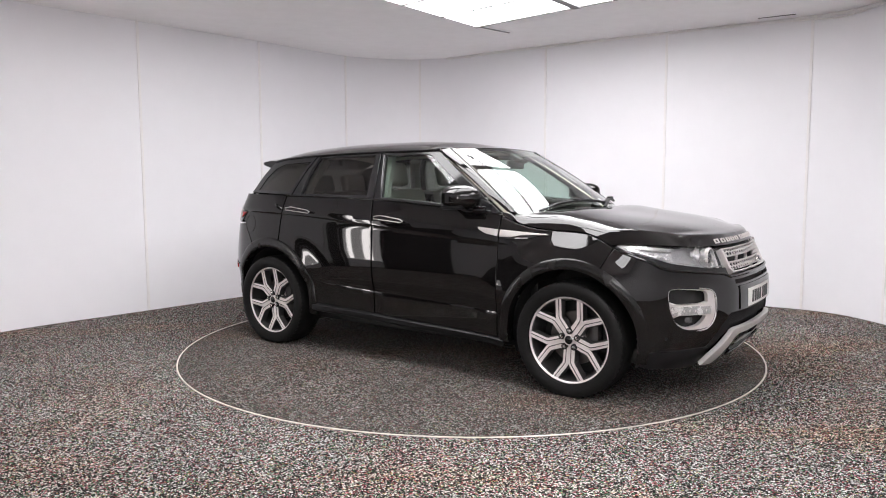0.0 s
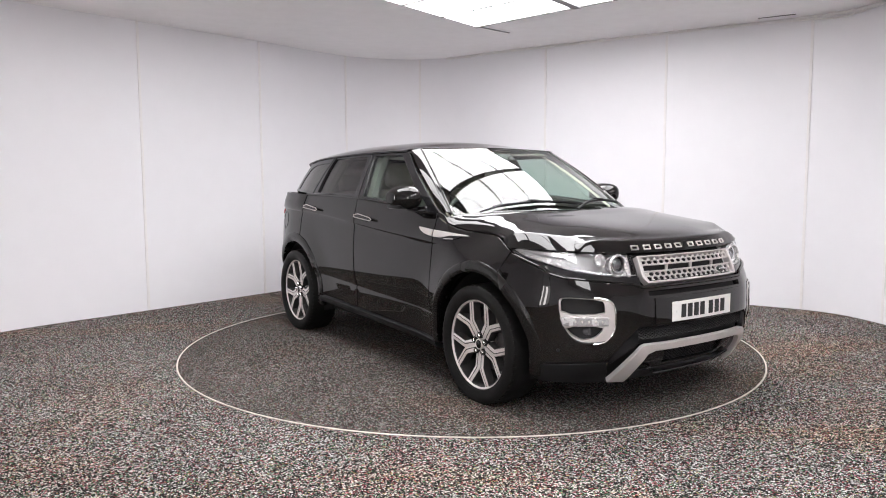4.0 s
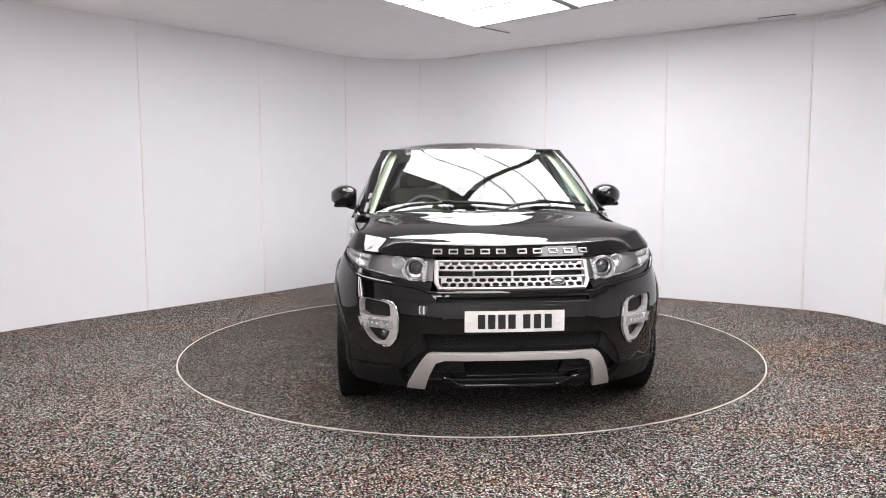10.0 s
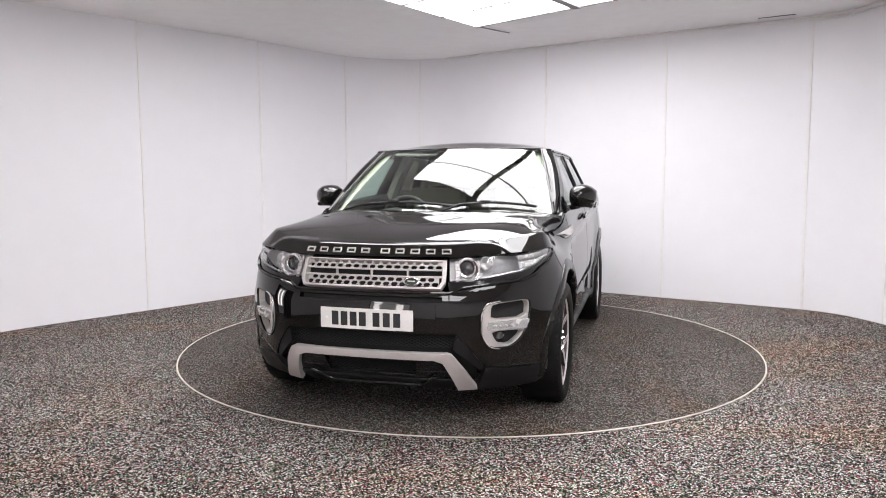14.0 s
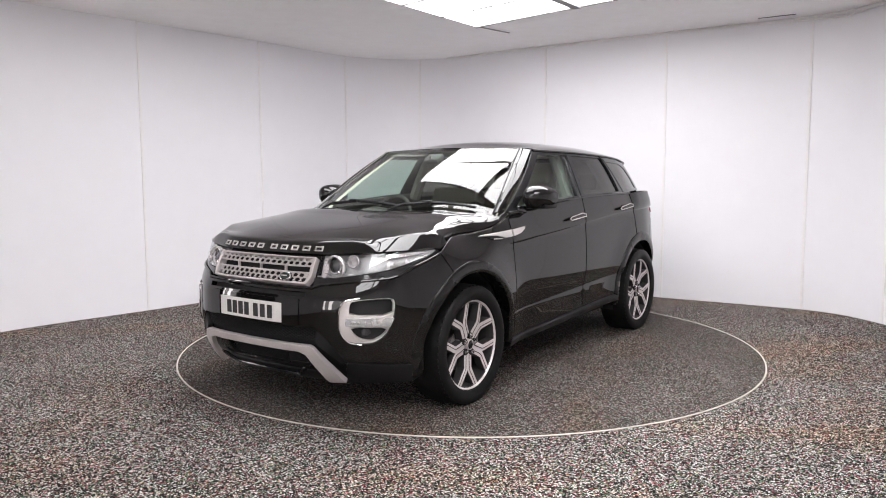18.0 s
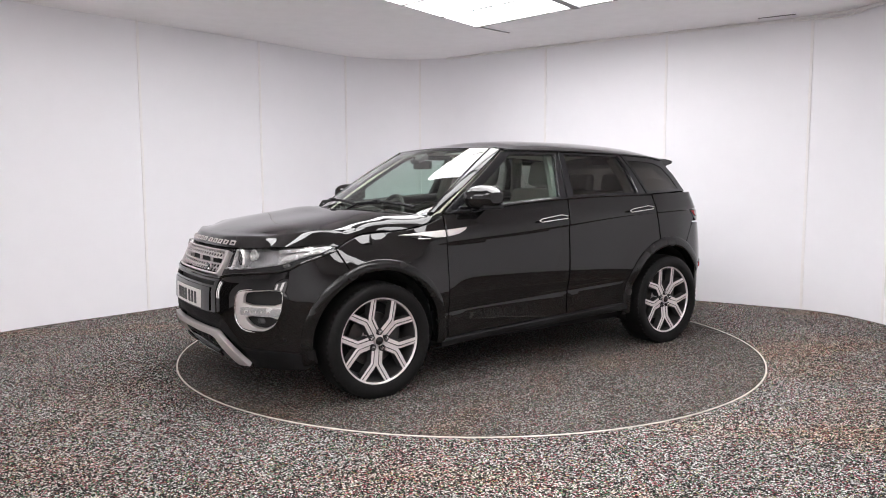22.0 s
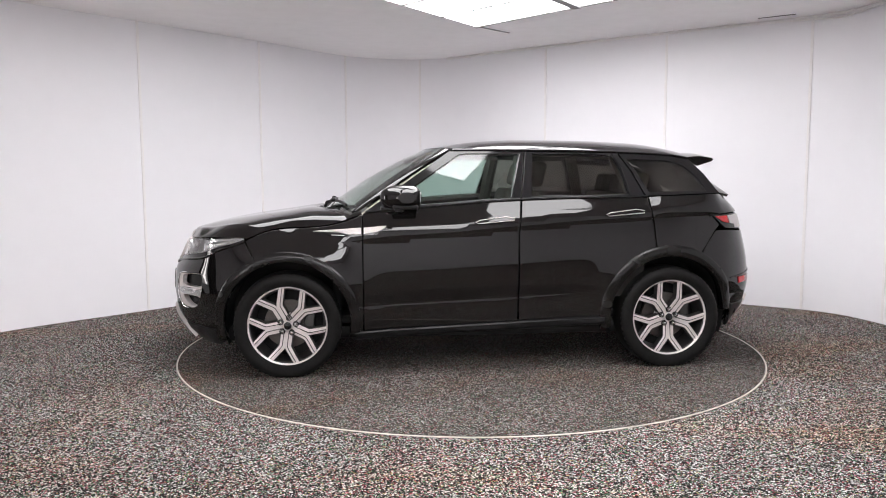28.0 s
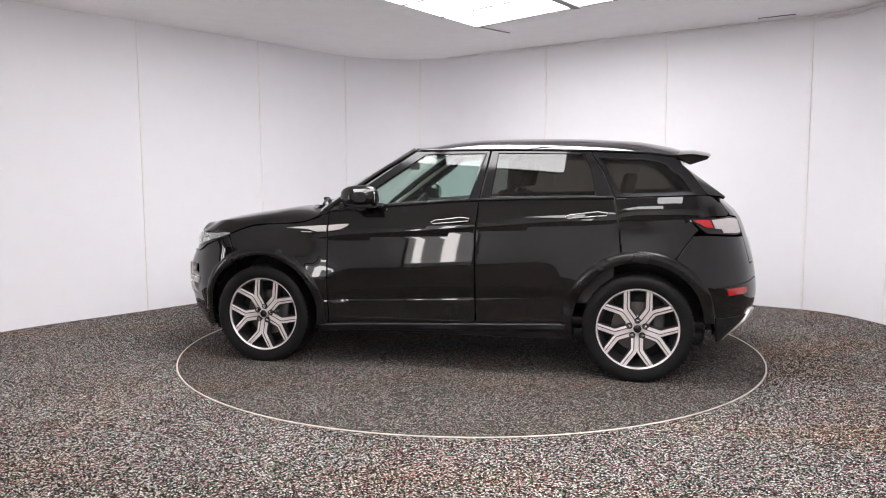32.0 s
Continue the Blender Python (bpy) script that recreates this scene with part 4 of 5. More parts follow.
def spoiler():
    rows = []
    for w in np.linspace(-1, 1, 25):
        k = abs(w) ** 2.4
        y = w * (0.60 + 0.0)
        z0 = roof_rear(0.5 + w * 0.47).z - 0.004
        x0 = roof_rear(0.5 + w * 0.47).x + 0.01
        tip = -1.835 + 0.055 * k
        zt = 1.512 - 0.035 * k
        rows.append([Vector((x0, y * 1.02, z0)), Vector(((x0 + tip) / 2, y, (z0 + zt) / 2 + 0.010)), Vector((tip + 0.012, y * 0.98, zt)), Vector((tip, y * 0.98, zt - 0.010)), Vector((tip + 0.012, y * 0.98, zt - 0.024)),
                     Vector((-1.66, y * 0.97, 1.418)), Vector((x0 - 0.02, y * 0.98, z0 - 0.03))])
    bm = grid(rows, True)
    bm.verts.ensure_lookup_table()
    n = len(rows[0])
    bm.faces.new([bm.verts[i] for i in range(n)])
    bm.faces.new([bm.verts[len(bm.verts) - n + i] for i in range(n)][::-1])
    bmesh.ops.recalc_face_normals(bm, faces=bm.faces[:])
    return bm


part("spoiler", spoiler(), PAINT, car, "gloss black roof spoiler")
# round fuel flap seam on the right, and the step round the rear bumper
flap = [flank(-1.585 + 0.072 * math.cos(w), 0.965 + 0.072 * math.sin(w), 0.0008) for w in [2 * math.pi * k / 32 for k in range(34)]]
part("fuel_flap_seam", mirrored(sweep(flap, 0.0022, 5, caps=False)), DARK, rear_wings[1], "round fuel flap seam")
both("bumper_step", sweep([rear_body(U(-1.80) + (0.50 - U(-1.80)) * k / 14, 0.615 + 0.045 * k / 14, 0.0015) for k in range(15)], 0.0045, 6), GLOSS, rear_bumper, "stepped bumper edge")
# tail lamps: a red blade and a clear lamp in a dark housing
lamp = [(U(-1.645), 1.067), (U(-1.712), 1.003), (U(-1.76), 0.972), (U(-1.99), 0.955), (0.64, 0.962), (0.64, 1.066), (U(-1.95), 1.082)]
for sign in (1, -1):
    bm = sheet(lamp, lambda u, z: rear_body(u, z, -0.004), 0.03, 0.02, flip=True)
    tl = part("tail_lamp", bm if sign == 1 else mirrored(bm), GLOSS, car, "tail lamp in a gloss black housing")
    for nm, poly, mt, lb in (("red_lens", [(U(-1.662), 1.060), (U(-1.74), 1.015), (U(-1.80), 1.005), (U(-1.775), 1.064)], RED, "red lens"),
                             ("clear_lens", [(U(-1.785), 1.064), (U(-1.81), 1.006), (U(-1.86), 1.000), (U(-1.875), 0.975), (U(-1.985), 0.968), (0.66, 0.972), (0.66, 1.058), (U(-1.93), 1.072)], None, "clear lens")):
        if mt is None:
            bm = sheet(poly, lambda u, z: rear_body(u, z, 0.002), 0.03, 0.008, flip=True)
            part(nm, bm if sign == 1 else mirrored(bm), SILVER, tl, "pale clear lens")
        else:
            bm = sheet(poly, lambda u, z: rear_body(u, z, 0.003), 0.03, 0.008, flip=True)
            part(nm, bm if sign == 1 else mirrored(bm), mt, tl, lb)

# -- nose details --
PROJECTOR = material("dark_projector_glass", (0.06, 0.06, 0.065), 0.05, coat=1.0, noise_scale=40, vary=0.2)
PALE = material("pale_lamp_silver", (0.68, 0.66, 0.655), 0.22, metal=0.45, noise_scale=300, vary=0.12, wear=0.08)
LAMP_IN = material("grey_lamp_lining", (0.46, 0.45, 0.45), 0.28, metal=0.6, noise_scale=80, vary=0.15)
# headlamps: dark housing, projector, side lamp, blade and clear cover
lamp_top = [(sy(0.452), 0.914), (sy(0.60), 0.922), (sy(0.72), 0.930), (sx(1.88), 0.938), (sx(1.75), 0.944), (sx(1.60), 0.940)]
lamp_low = [(sx(1.70), 0.906), (sx(1.80), 0.880), (sx(1.86), 0.862), (sx(1.93), 0.840), (sy(0.66), 0.815), (sy(0.56), 0.803), (sy(0.452), 0.801)]
lamp_shape = lamp_top + lamp_low
under = [(sx(1.605), 0.936), (sx(1.70), 0.906), (sx(1.80), 0.880), (sx(1.86), 0.862), (sx(1.93), 0.840), (sy(0.66), 0.815), (sy(0.56), 0.803), (sy(0.432), 0.801)] + top_edge


def on_front(s, z, out):
    """A place on the nose and the turn that faces outwards there."""
    p = body(s, z, out)
    du, dv = body(s + 0.004, z) - body(s - 0.004, z), body(s, z + 0.004) - body(s, z - 0.004)
    n = du.cross(dv).normalized()
    n = n if n.x > 0 else -n
    return p, n


def barrel(profile, s, z, out, lean=1.0, n=28):
    """A round lamp part that faces forwards from a place on the nose."""
    p, nrm = on_front(s, z, out)
    d = Vector((1, 0, 0)).lerp(nrm, 1 - lean).normalized()
    q = d.to_track_quat("X", "Z").to_matrix().to_4x4()
    bm = spin(profile, n=n, axis="X")
    bmesh.ops.transform(bm, matrix=Matrix.Translation(p) @ q, verts=bm.verts[:])
    return bm


for sign in (1, -1):
    pick = (lambda b: b) if sign == 1 else mirrored
    lampe = part("headlamp", pick(sheet(lamp_shape, lambda s, z: body(s, z, -0.065 + 0.045 * ease(0.85, 1.25, s)), 0.03, 0, flip=False, gap=-0.006)), LAMP_IN, car, "headlamp with a round projector behind clear plastic")
    part("bezel", pick(sheet(under, lambda s, z: body(s, z, -0.006), 0.03, 0.03, flip=False)), GLOSS, lampe, "gloss black strip")
    part("reflector", pick(barrel([(0.002, -0.055), (0.040, -0.050), (0.056, -0.020), (0.063, 0.012), (0.057, 0.012)], sy(0.555), 0.858, -0.035, 0.85)), PALE, lampe, "silver reflector bowl")
    part("projector", pick(barrel([(0.001, 0.024), (0.020, 0.019), (0.034, 0.006), (0.039, -0.02)], sy(0.555), 0.864, -0.040, 0.85)), PROJECTOR, lampe, "clear projector lens")
    part("projector_ring", pick(barrel([(0.039, -0.02), (0.040, 0.012), (0.047, 0.014), (0.050, -0.01)], sy(0.555), 0.864, -0.036, 0.85)), CHROME, lampe, "bright projector ring")
    part("side_reflector", pick(barrel([(0.002, -0.03), (0.025, -0.02), (0.038, 0.006), (0.034, 0.008)], sy(0.652), 0.886, -0.026, 0.6)), PALE, lampe, "silver main-beam bowl")
    part("light_ring", pick(barrel([(0.055, -0.006), (0.0565, 0.006), (0.0605, 0.006), (0.062, -0.006)], sy(0.555), 0.856, -0.012, 0.85)), PALE, lampe, "pale daytime light ring")
    blade = [(sx(1.93), 0.892), (sx(1.93), 0.852), (sx(1.86), 0.870), (sx(1.74), 0.904), (sx(1.65), 0.928), (sx(1.76), 0.910)]
    part("light_blade", pick(sheet(blade, lambda s, z: body(s, z, -0.014), 0.02, 0.008, flip=False)), PALE, lampe, "pale indicator blade")
    blade_top = [(sx(1.93), 0.928), (sx(1.93), 0.899), (sx(1.76), 0.918), (sx(1.66), 0.932), (sx(1.75), 0.937)]
    part("light_blade", pick(sheet(blade_top, lambda s, z: body(s, z, -0.020), 0.02, 0.008, flip=False)), PALE, lampe, "pale indicator blade")
    part("lamp_edge", pick(sweep([body(s, z + 0.006, -0.012) for s, z in lamp_low], 0.0035, 6)), PALE, lampe, "thin bright lower edge")
    for k in range(6):
        zr = 0.805 + 0.017 * k
        part("rib", pick(sweep([body(sy(0.484), zr, -0.020), body(sy(0.512), zr, -0.020)], 0.0022, 5)), PALE, lampe)
    inner = [(sy(0.482), 0.905), (sy(0.50), 0.905), (sy(0.515), 0.855), (sy(0.50), 0.795), (sy(0.482), 0.795)]
    part("inner_cheek", pick(sheet(inner, lambda s, z: body(s, z, -0.022), 0.02, 0.008, flip=False)), ALLOY, lampe, "ribbed silver cheek")
    cover = part("cover", pick(sheet(lamp_shape, lambda s, z: body(s, z, -0.004), 0.03, 0.003, flip=False)), LENS, lampe, "clear plastic cover")
    cover.visible_shadow = False

# grille: silver surround, two bands of hexagon mesh, a dark gap with short pegs
G_IN = -0.022
g_face = lambda out: (lambda s, z: body(s, z, out))
g_out = [(sy(-0.428), 0.911), (sy(0.428), 0.911), (sy(0.422), 0.800), (sy(0.395), 0.766), (sy(-0.395), 0.766), (sy(-0.422), 0.800)]
g_hole = [(sy(-0.406), 0.905), (sy(0.406), 0.905), (sy(0.401), 0.805), (sy(0.382), 0.776), (sy(-0.382), 0.776), (sy(-0.401), 0.805)]
grille = part("grille", sheet(g_out, g_face(0.010), 0.03, 0.04, [g_hole], flip=False), SILVER, car, "silver radiator grille with hexagon mesh")
part("backing", sheet(g_out, g_face(-0.05), 0.06, 0, flip=False), DARK, grille, "dark backing")
for z0, z1, half_w in ((0.860, 0.904, 0.404), (0.777, 0.820, 0.386)):
    band = [(sy(-half_w), z1), (sy(half_w), z1), (sy(half_w), z0), (sy(-half_w), z0)]
    hexes = []
    for row in range(2):
        zc = z0 + (z1 - z0) * (0.25 + 0.50 * row)
        n = 17
        for k in range(n):
            yc = (k + 0.5 + (0.5 if row else 0.0)) / n * 2 * half_w - half_w
            if abs(yc) > half_w - 0.022:
                continue
            hexes.append([(sy(yc) + 0.0212 * a, zc + 0.0096 * b) for a, b in ((1, 0), (0.55, 1), (-0.55, 1), (-1, 0), (-0.55, -1), (0.55, -1))])
    part("mesh", sheet(band, g_face(G_IN + 0.016), 0.05, 0.007, hexes, flip=False), SILVER, grille, "silver hexagon mesh")
for y in (-0.205, 0.0, 0.205):
    p, nrm = on_front(sy(y), 0.840, -0.012)
    part("peg", box((0.016, 0.010, 0.034), p, 0.002, segments=1), SILVER, grille)
for z in (0.858, 0.823):
    part("crossbar", sweep([body(sy(y), z, -0.002) for y in np.linspace(-0.402, 0.402, 20)], 0.0055, 6), SILVER, grille)
p, nrm = on_front(sy(0.235), 0.800, 0.006)
bm = spin([(0.0, 0.008), (0.030, 0.006), (0.037, 0.002), (0.038, -0.006)], n=32, axis="X")
bmesh.ops.transform(bm, matrix=Matrix.Translation(p) @ nrm.to_track_quat("X", "Z").to_matrix().to_4x4() @ Matrix.Diagonal((1, 1.15, 0.62, 1)), verts=bm.verts[:])
badge = part("badge", bm, CHROME, grille, "bright oval badge rim")
bm = spin([(0.0, 0.0105), (0.027, 0.0095), (0.031, 0.007)], n=32, axis="X")
bmesh.ops.transform(bm, matrix=Matrix.Translation(p) @ nrm.to_track_quat("X", "Z").to_matrix().to_4x4() @ Matrix.Diagonal((1, 1.15, 0.62, 1)), verts=bm.verts[:])
GREEN = material("dark_green_enamel", (0.03, 0.042, 0.036), 0.2, coat=0.5, noise_scale=200, vary=0.1)
part("badge_face", bm, GREEN, badge, "dark green enamel")
part("badge_bar", box((0.003, 0.040, 0.005), p + nrm * 0.0115, 0.001, nrm.to_track_quat("X", "Z").to_matrix().to_4x4(), segments=1), SILVER, badge)

# letters on the bonnet's edge, as plain silver bars
LETTER_Z = 0.949
bonnet_rows = bonnet_net(64, 60)


def on_bonnet(y, z):
    """The place on the bonnet's front where it reaches that height, at that distance from its middle."""
    best = None
    for i in range(24):
        for j in range(60):
            a, b, c, d = bonnet_rows[i][j], bonnet_rows[i][j + 1], bonnet_rows[i + 1][j], bonnet_rows[i + 1][j + 1]
            if a.y <= y <= b.y:
                t = (y - a.y) / (b.y - a.y)
                lo, hi = a.lerp(b, t), c.lerp(d, t)
                if lo.z <= z <= hi.z:
                    f = (z - lo.z) / max(hi.z - lo.z, 1e-6)
                    return lo.lerp(hi, f), (b - a).cross(c - a).normalized()
    return Vector((2.07, y, z)), Vector((1, 0, 0.4)).normalized()


def letter_shape():
    """A plain silver slot: a hollow block standing for one letter."""
    bm = bmesh.new()
    for at, size in (((0, 0, 0.0115), (0.008, 0.050, 0.007)), ((0, 0, -0.0115), (0.008, 0.050, 0.007)), ((0, 0.0215, 0), (0.008, 0.007, 0.016)), ((0, -0.0215, 0), (0.008, 0.007, 0.016))):
        box(size, at, 0.0015, bm=bm, segments=1)
    return bm


spots = [-0.385 + 0.083 * k for k in range(5)] + [0.060 + 0.083 * k for k in range(5)]
for y in spots:
    p, n = on_bonnet(y, LETTER_Z)
    q = (n if n.x > 0 else -n).to_track_quat("X", "Z").to_matrix().to_4x4()
    bm = letter_shape()
    bmesh.ops.transform(bm, matrix=Matrix.Translation(p + n * (0.003 if n.x > 0 else -0.003)) @ q, verts=bm.verts[:])
    part("letter_bar", bm, SILVER, bonnet, "plain silver lettering block")

# number plate with plain bars
plate = part("number_plate", sheet([(-0.26, 0.661), (0.26, 0.661), (0.26, 0.549), (-0.26, 0.549)], lambda y, z: Vector((2.222 - 0.16 * y * y, y, z)), 0.04, 0.014, flip=False), PLATE, car, "white number plate with black bars")
for y in [-0.172 + 0.052 * k for k in range(4)] + [0.060 + 0.056 * k for k in range(3)]:
    part("plate_bar", box((0.004, 0.038, 0.074), (2.2225 - 0.16 * y * y, y, 0.605), 0.001, segments=1), INK, plate, "black plate bar")
for y in (-0.225, 0.225):
    part("plate_screw", spin([(0.0, 0.004), (0.006, 0.003), (0.007, 0.0)], (2.222 - 0.16 * y * y, y, 0.605), 10, "X"), PLATE, plate)

lip = [(q, z - 0.004) for q, z in top_edge[::-1]] + [(0.0, 0.748)] + [(-q, z - 0.004) for q, z in top_edge]
fine = []
for (qa, za), (qb, zb) in zip(lip, lip[1:]):
    n = max(1, math.ceil(abs(qb - qa) / 0.04))
    fine += [body(qa + (qb - qa) * k / n, za + (zb - za) * k / n, 0.0) for k in range(n)]
part("bumper_lip", sweep(fine, 0.009, 10), PAINT, front_bumper, "rolled gloss black bumper edge")
part("plate_panel", sheet([(sy(-0.372), 0.690), (sy(0.372), 0.690), (sy(0.372), 0.545), (sy(-0.372), 0.545)], lambda q, z: body(q, z, 0.007), 0.05, 0.012, flip=False), PAINT, front_bumper, "gloss black plate panel")

# fog lamp surrounds
upper = [(sx(1.904), 0.688), (sx(1.945), 0.696), (sy(0.652), 0.686), (sy(0.638), 0.664), (sy(0.636), 0.603), (sx(1.909), 0.597)]
lower = [(sy(0.640), 0.545), (sy(0.652), 0.508), (sy(0.682), 0.470), (sy(0.735), 0.458), (sx(1.950), 0.485), (sx(1.924), 0.538)]
upper, lower = rounded(upper, 1), rounded(lower, 1)
bar_f = [(sy(0.622), 0.595), (sy(0.618), 0.565), (sy(0.622), 0.548), (sx(1.922), 0.541), (sx(1.905), 0.592)]
for sign in (1, -1):
    pick = (lambda b: b) if sign == 1 else mirrored
    bulge = lambda s, z: body(s, z, -0.012 + 0.016 * ease(sy(0.70), sy(0.60), s))
    sur = part("fog_surround", pick(sheet(FOG, bulge, 0.02, 0.035, [upper, lower], flip=False)), SILVER, car, "satin silver fog lamp surround with a bright edge")
    part("bright_edge", pick(sweep([body(q, z, -0.006 + 0.016 * ease(sy(0.70), sy(0.60), q)) for q, z in FOG + FOG[:2]], 0.0048, 8, caps=False)), CHROME, sur, "bright rolled edge")
    part("recess", pick(sheet(FOG, lambda s, z: body(s, z, -0.05), 0.03, 0, flip=False)), DARK, sur, "dark mesh recess")
    part("fog_lamp", pick(barrel([(0.0, 0.012), (0.018, 0.008), (0.026, -0.004), (0.03, -0.03)], sy(0.70), 0.508, -0.050, 0.8)), PROJECTOR, sur, "small round fog lamp")
    drl = part("day_lamp", pick(sheet(bar_f, lambda s, z: body(s, z, 0.004), 0.02, 0.03, flip=False)), PALE, sur, "clear daytime lamp bar")
    part("lens", pick(sheet(bar_f, lambda s, z: body(s, z, 0.010), 0.03, 0.004, flip=False)), LENS, drl, "clear lens")
    for k in range(5):
        s0 = sy(0.65) + 0.035 * k
        q, nn = on_front(s0, 0.570, 0.008)
        q2 = Vector((q.x, q.y * sign, q.z))
        part("light_cell", spin([(0.0, 0.004), (0.006, 0.003), (0.008, 0.0)], q2, 10, "X"), SILVER, drl)
    part("bumper_sensor", pick(barrel([(0.0, 0.004), (0.009, 0.003), (0.011, -0.004)], sx(1.90), 0.405, 0.0, 0.0, 14)), PLASTIC, front_bumper, "round parking sensor")

# lower intake, mesh and silver skid plate
intake = [(sy(-0.52), 0.552), (sy(0.52), 0.552), (sy(0.60), 0.36), (sy(0.60), 0.205), (sy(-0.60), 0.205), (sy(-0.60), 0.36)]
lower_grille = part("lower_grille", sheet(intake, lambda s, z: body(s, z, -0.055), 0.05, 0, flip=False), DARK, car, "black lower intake with mesh")


def mesh_strands(y0, y1, z0, z1, out, pitch, parent):
    """Diamond mesh: crossing strands on the nose."""
    bm = bmesh.new()
    run = z1 - z0
    for lean in (1, -1):
        y = y0 - run * 2
        while y < y1 + run * 2:
            pts = []
            for k in range(5):
                t = k / 4
                yy = y + lean * 2.0 * run * (t - 0.5)
                if y0 <= yy <= y1:
                    pts.append(body(sy(yy), z0 + run * t, out))
            if len(pts) > 1:
                sweep(pts, 0.0028, 4, bm, caps=False)
            y += pitch
    part("mesh", bm, PLASTIC, parent, "black plastic mesh")


mesh_strands(-0.50, 0.50, 0.462, 0.540, -0.025, 0.030, lower_grille)
mesh_strands(-0.27, 0.27, 0.300, 0.400, -0.040, 0.030, lower_grille)
part("chin", sheet([(sy(-0.50), 0.275), (sy(0.50), 0.275), (sy(0.46), 0.205), (sy(-0.46), 0.205)], lambda s, z: body(s, z, -0.005), 0.05, 0.05, flip=False), PLASTIC, lower_grille, "satin black chin")
part("intake_frame", sheet([(sy(-0.44), 0.43), (sy(0.44), 0.43), (sy(0.52), 0.265), (sy(-0.52), 0.265)], lambda s, z: body(s, z, -0.018), 0.05, 0.03, [[(sy(-0.27), 0.405), (sy(0.27), 0.405), (sy(0.25), 0.300), (sy(-0.25), 0.300)]], flip=False), GLOSS, lower_grille, "gloss black intake frame")
for sign in (1, -1):
    pick = (lambda b: b) if sign == 1 else mirrored
    cheek = [(sy(0.475), 0.530), (sy(0.535), 0.47), (sy(0.62), 0.345), (sy(0.60), 0.33), (sy(0.46), 0.45)]
    part("cheek", pick(sheet(cheek, lambda s, z: body(s, z, -0.006), 0.03, 0.03, flip=False)), PLASTIC, lower_grille, "satin black cheek")
part("chin_lip", sweep([body(sy(y), 0.292 - 0.055 * (1 - ease(0.26, 0.36, abs(y))), 0.002) for y in np.linspace(-0.37, 0.37, 40)], 0.008, 8), GLOSS, lower_grille, "gloss black lower lip")
skid_half = [(sy(0.43), 0.438), (sy(0.455), 0.428), (sy(0.605), 0.212), (sy(0.50), 0.205), (sy(0.405), 0.380), (sy(0.36), 0.396)]
skid_outline = skid_half + [(-s, z) for s, z in skid_half[::-1]]
part("skid_plate", sheet(skid_outline, lambda s, z: body(s, z, 0.012 + 0.03 * ease(0.32, 0.2, z)), 0.025, 0.03, flip=False), SILVER, car, "satin silver front skid plate")

# -- flank details --
# side vents: a silver blade across wing and door
blade_f = [(1.155, 0.984), (0.828, 1.008), (0.828, 0.960), (0.905, 0.958), (0.985, 0.975)]
blade_r = [(0.814, 1.008), (0.655, 1.019), (0.672, 1.000), (0.725, 0.976), (0.814, 0.962)]
slot_f = [(1.10, 0.976), (0.99, 0.970), (0.90, 0.954), (0.86, 0.944), (0.96, 0.945), (1.05, 0.957)]
for sign, fob, dob in ((1, fender[0], doors_f[0]), (-1, fender[1], doors_f[1])):
    pick = (lambda b: b) if sign == 1 else mirrored
    part("side_vent", pick(sheet(blade_f, lambda x, z: flank(x, z, 0.010), 0.03, 0.012, flip=side_flip)), SILVER, fob, "satin silver side vent blade")
    part("vent_slot", pick(sheet(slot_f, lambda x, z: flank(x, z, 0.006), 0.03, 0.008, flip=side_flip)), GLOSS, fob, "gloss black vent slot")
    part("vent_badge", pick(sheet([(1.03, 0.962), (0.94, 0.959), (0.94, 0.951), (1.03, 0.954)], lambda x, z: flank(x, z, 0.009), 0.03, 0.004, flip=side_flip)), SILVER, fob, "small silver badge bar")
    part("side_vent", pick(sheet(blade_r, lambda x, z: flank(x, z, 0.010), 0.03, 0.012, flip=side_flip)), SILVER, dob, "satin silver side vent blade")


def handle(x0, x1, z0, z1):
    """A door handle: a grip over a cup, its outline bright."""
    pts = [(x0, z0), (x0 - 0.03, z0 + 0.013), (x1 + 0.06, z1 + 0.009), (x1, z1), (x1 + 0.005, z1 - 0.016), (x0 - 0.02, z0 - 0.010)]
    return pts


for x0, x1, z0, z1, pair in ((0.055, -0.214, 1.036, 1.062, doors_f), (-0.855, -1.127, 1.080, 1.106, doors_r)):
    pts = handle(x0, x1, z0, z1)
    cup = [(x0 - 0.085, z0 - 0.010), (x0 - 0.10, z0 + 0.026), (x0 - 0.19, z0 + 0.036), (x0 - 0.205, z0 - 0.004), (x0 - 0.17, z0 - 0.026), (x0 - 0.12, z0 - 0.028)]
    for sign, dob in ((1, pair[0]), (-1, pair[1])):
        pick = (lambda b: b) if sign == 1 else mirrored
        h = part("handle", pick(sheet(pts, lambda x, z: flank(x, z, 0.034), 0.03, 0.022, flip=side_flip, gap=0.003)), PAINT, dob, "gloss black handle with a bright edge")
        edge = [flank(x, z, 0.034) for x, z in pts + pts[:2]]
        # no third level: the edge and the cup belong to the door
        part("handle_edge", pick(sweep(edge, 0.0034, 6, caps=False)), SILVER, dob, "thin bright handle edge")
        part("handle_cup", pick(sheet(cup, lambda x, z: flank(x, z, 0.002), 0.03, 0.0, flip=side_flip)), GLOSS, dob, "gloss black handle cup")

